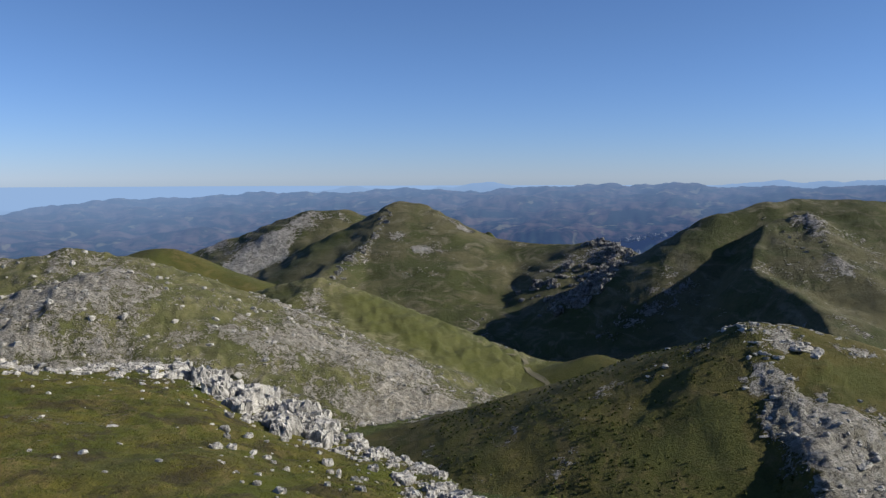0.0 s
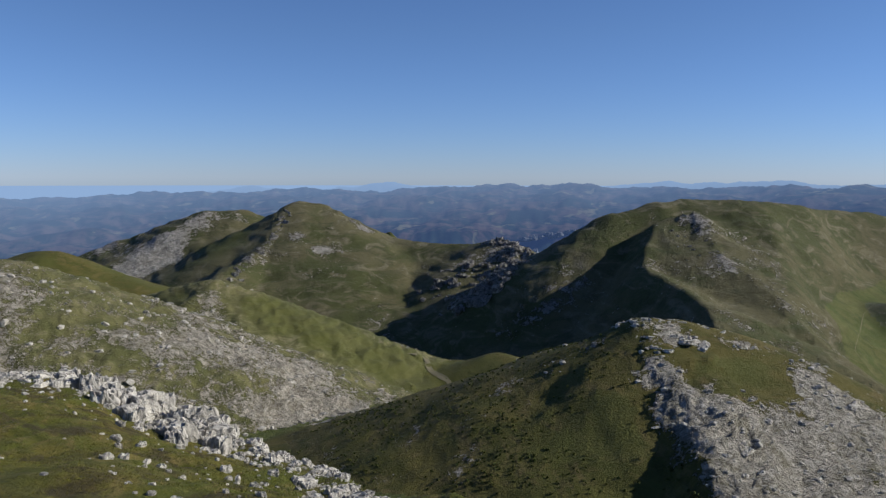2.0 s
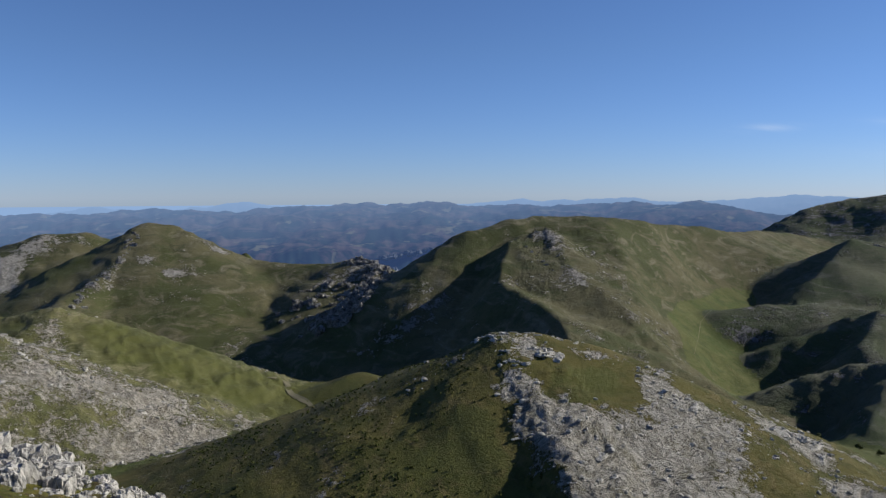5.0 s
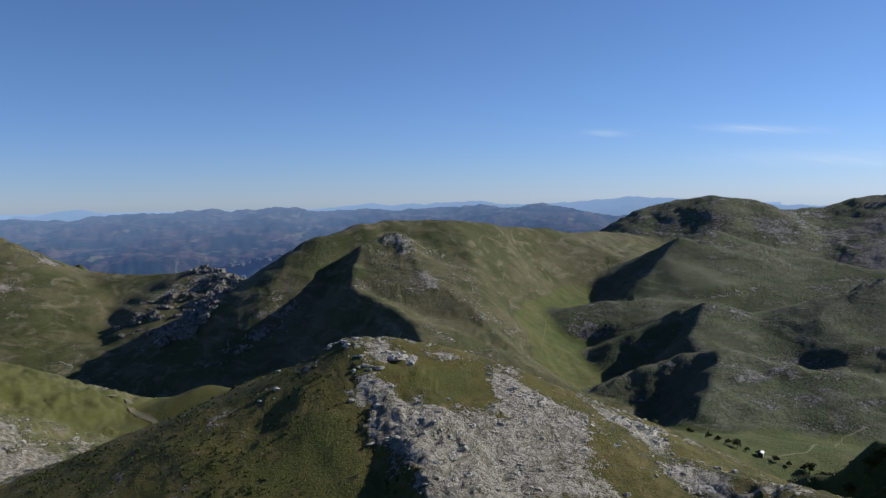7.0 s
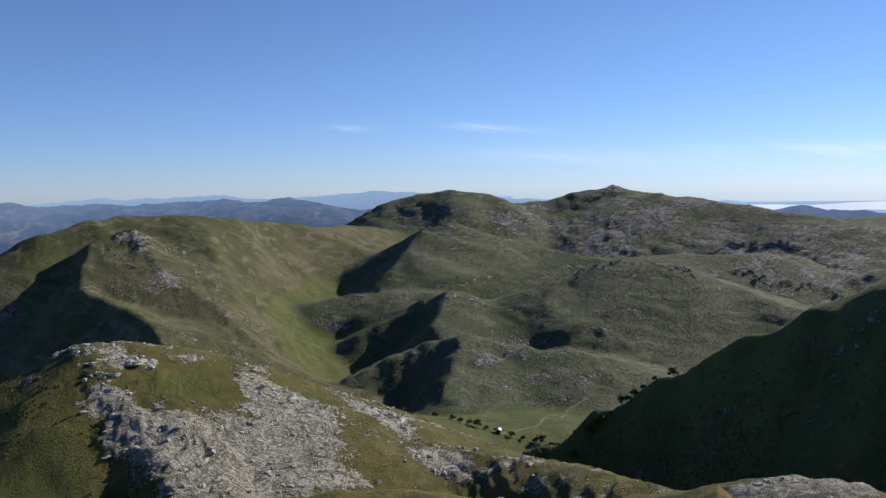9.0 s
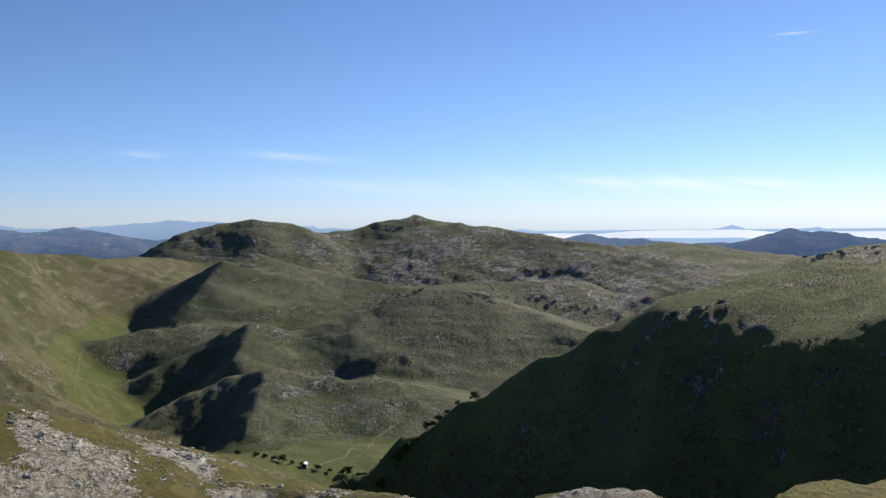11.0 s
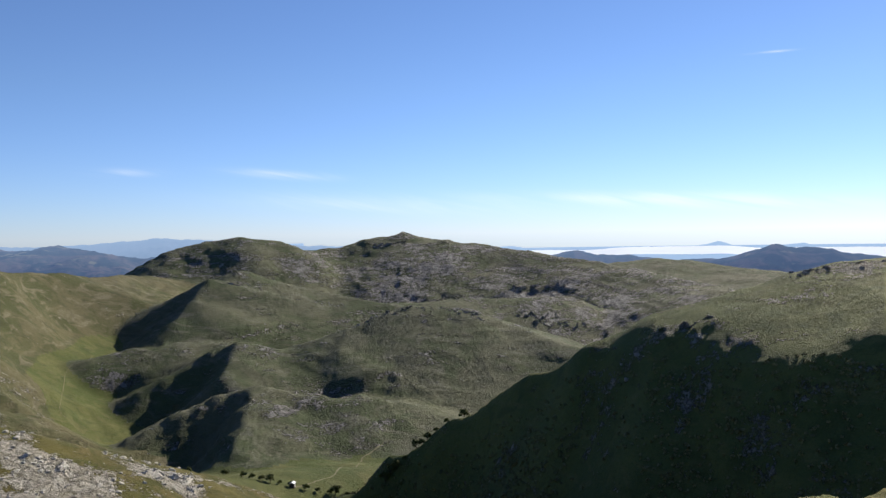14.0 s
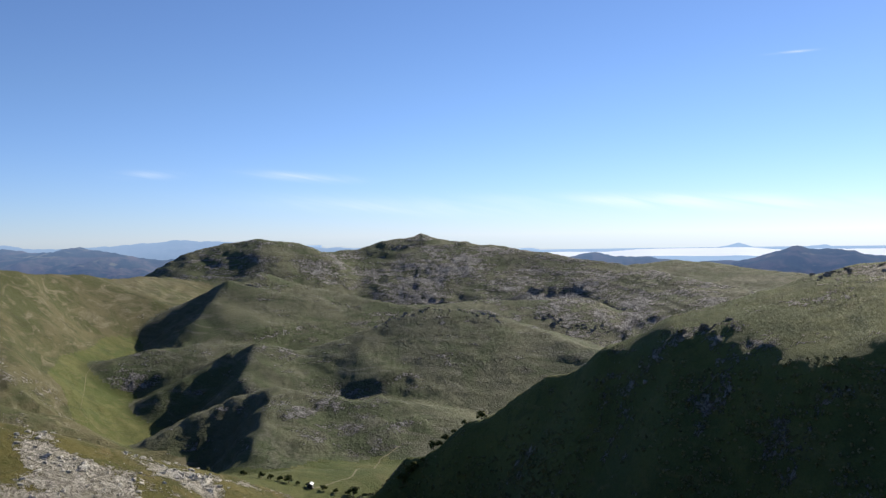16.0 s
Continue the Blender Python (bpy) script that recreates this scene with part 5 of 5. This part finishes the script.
def tree(seed, height, spread):
    """A low mountain tree: tapered trunk, limbs, crown of leaf clumps."""
    r = random.Random(seed)
    root = new("tree")
    bm = bmesh.new()
    bmesh.ops.create_cone(bm, segments=8, radius1=0.05 * height, radius2=0.02 * height, depth=0.6 * height, matrix=Matrix.Translation((0, 0, 0.27 * height)))
    part("trunk", bm, BARK, root)
    tips = []
    for i in range(6):
        a, up = i * 1.05 + r.uniform(-0.4, 0.4), r.uniform(0.3, 0.55) * height
        tip = Vector((math.cos(a) * spread * r.uniform(0.5, 0.85), math.sin(a) * spread * r.uniform(0.5, 0.85), up + r.uniform(0.1, 0.35) * height))
        start = Vector((0, 0, up * 0.8))
        bm = bmesh.new()
        m = Matrix.Translation((start + tip) / 2) @ (tip - start).to_track_quat("Z", "Y").to_matrix().to_4x4()
        bmesh.ops.create_cone(bm, segments=6, radius1=0.02 * height, radius2=0.006 * height, depth=(tip - start).length, matrix=m)
        part("limb", bm, BARK, root)
        tips.append(tip)
    balls = [(*t, r.uniform(0.28, 0.5) * spread) for t in tips] + [(r.uniform(-0.3, 0.3) * spread, r.uniform(-0.3, 0.3) * spread, height * r.uniform(0.6, 0.9), 0.45 * spread) for _ in range(5)]
    crown = new("crown", clump_leaves(balls, seed, 0.11 * spread, 60))
    crown.data.materials.append(DARK_LEAF)
    crown.parent = root
    return root


TREES = [tree(1, 3.6, 2.2), tree(2, 2.6, 1.9), tree(3, 4.6, 2.6)]
r = random.Random(12)
SPOTS = [
    (300.8, 334.7), (314.2, 322.1), (321.0, 315.4), (324.3, 312.0), (327.6, 308.5), (330.9, 305.0), (337.9, 297.2),
    (334.1, 301.5), (343.4, 290.8), (347.5, 285.9), (351.5, 281.0), (353.4, 278.5), (357.3, 273.5), (359.2, 271.1),
    (296.2, 261.3), (313.3, 240.5), (315.7, 237.4), (326.2, 222.7), (327.8, 220.4), (330.0, 217.0), (333.1, 212.3),
    (336.0, 207.6), (341.1, 199.2), (324.6, 225.1), (319.8, 231.8), (338.3, 203.9), (345.2, 192.0), (334.5, 210.0),
]
spot_z = ground_at([s[0] for s in SPOTS], [s[1] for s in SPOTS])[0]
for i, (x, y) in enumerate(SPOTS):
    kind = TREES[i % 3]
    k = r.uniform(0.7, 1.25)
    m = Matrix.LocRotScale((x, y, float(spot_z[i]) - 0.1), Euler((0, 0, r.uniform(0, 6.28))), (k, k, k))
    ob = kind if i < 3 else copy_thing(kind, m)
    ob.matrix_basis = m
    tagged(ob, "small dark green mountain tree at the valley's edge", "tree", "valley trees")

# the hut by the valley trail
PAINT = Nodes("dark_timber")
PAINT = PAINT.done(PAINT.mix(PAINT.noise(0.6, 4), (0.03, 0.027, 0.024), (0.07, 0.06, 0.05)), 0.8)
SHEET = Nodes("white_sheet_roof")
SHEET = SHEET.done(SHEET.mix(SHEET.noise(0.5, 4), (0.8, 0.8, 0.8), (0.68, 0.68, 0.67)), 0.4, None, 0.5)


def box(x0, x1, y0, y1, z0, z1):
    bm = bmesh.new()
    bmesh.ops.create_cube(bm, size=1, matrix=Matrix.Translation(((x0 + x1) / 2, (y0 + y1) / 2, (z0 + z1) / 2)) @ Matrix.Diagonal((x1 - x0, y1 - y0, z1 - z0, 1)))
    bmesh.ops.bevel(bm, geom=bm.edges[:], offset=0.02, segments=1, affect="EDGES")
    return bm


hx, hy = (338.7, 296.3)
hut = new("hut")
part("wall", box(-1.7, 1.7, -1.3, 1.3, -0.5, 2.0), PAINT, hut)
part("door", box(-0.45, 0.4, -1.36, -1.29, -0.2, 1.7), SHEET, hut, "pale plank door")
for sign in (-1, 1):
    bm = box(-1.95, 1.95, -0.05, 1.75, -0.04, 0.04)
    bmesh.ops.transform(bm, matrix=Matrix.Translation((0, 0, 2.75)) @ Matrix.Rotation(0 if sign > 0 else math.pi, 4, "Z") @ Matrix.Rotation(radians(-28), 4, "X"), verts=bm.verts)
    part("roof_slope", bm, SHEET, hut)
hut.matrix_world = pose(hx, hy, float(ground_at(hx, hy)[0][0]) + 0.1, 0, 0, 25)
tagged(hut, "small dark hut with a bright white sheet roof", "hut")

# trodden trails
SOIL = Nodes("trail_gravel")
SOIL = SOIL.done(SOIL.mix(SOIL.noise(1.2, 5, 0.7), (0.11, 0.10, 0.055), (0.18, 0.165, 0.105)), 0.95)


def trail(label, points, width, seed):
    """A strip of bare soil draped on the land, uneven in width."""
    r = random.Random(seed)
    pts = [Vector(p) for p in points]
    rows, places = [], []
    for a, b in zip(pts, pts[1:]):
        steps = max(2, int((b - a).length / (1.5 * width)))
        for k in range(steps):
            rows.append(a.lerp(b, k / steps))
    for i, p in enumerate(rows):
        q, o = rows[min(i + 1, len(rows) - 1)], rows[max(i - 1, 0)]
        d = (q - o).normalized()
        across = Vector((-d.y, d.x))
        wob, half = width * noise.noise(Vector((i * 0.3, seed, 0))), width * 0.5 * r.uniform(0.6, 1.25)
        places += [p + across * (wob + half * s) for s in (-1, -0.3, 0.3, 1)]
    high = ground_at([e.x for e in places], [e.y for e in places])[0] + 0.06 * width
    bm = bmesh.new()
    vs = [bm.verts.new((e.x, e.y, float(z))) for e, z in zip(places, high)]
    for i in range(len(rows) - 1):
        for k in range(3):
            bm.faces.new((vs[4 * i + k], vs[4 * i + k + 1], vs[4 * i + k + 5], vs[4 * i + k + 4]))
    ob = part("trail", bm, SOIL, None, label)
    return tagged(ob, "", "trail", "", "structure")


def flat2(*points):
    return [p[:2] for p in points]


trail("pale trodden trail over the green saddle", [(23.6, 302.7), (29.5, 301.8), (33.0, 283.9), (34.7, 275.0), (35.0, 266.0)], 2.6, 1)
trail("pale trail along the valley floor", flat2((594.84, 838.74, -142.49), (548.36, 796.36, -143.18), (465.93, 687.08, -132.92), (464.83, 666.51, -142.35), (466.35, 652.22, -155.12)), 0.6, 2)
trail("pale trail at the foot of the shaded hill", flat2((339.40, 295.36, -135.67), (377.57, 298.06, -139.52), (502.56, 369.11, -170.54), (533.66, 369.45, -170.04)), 1.2, 3)
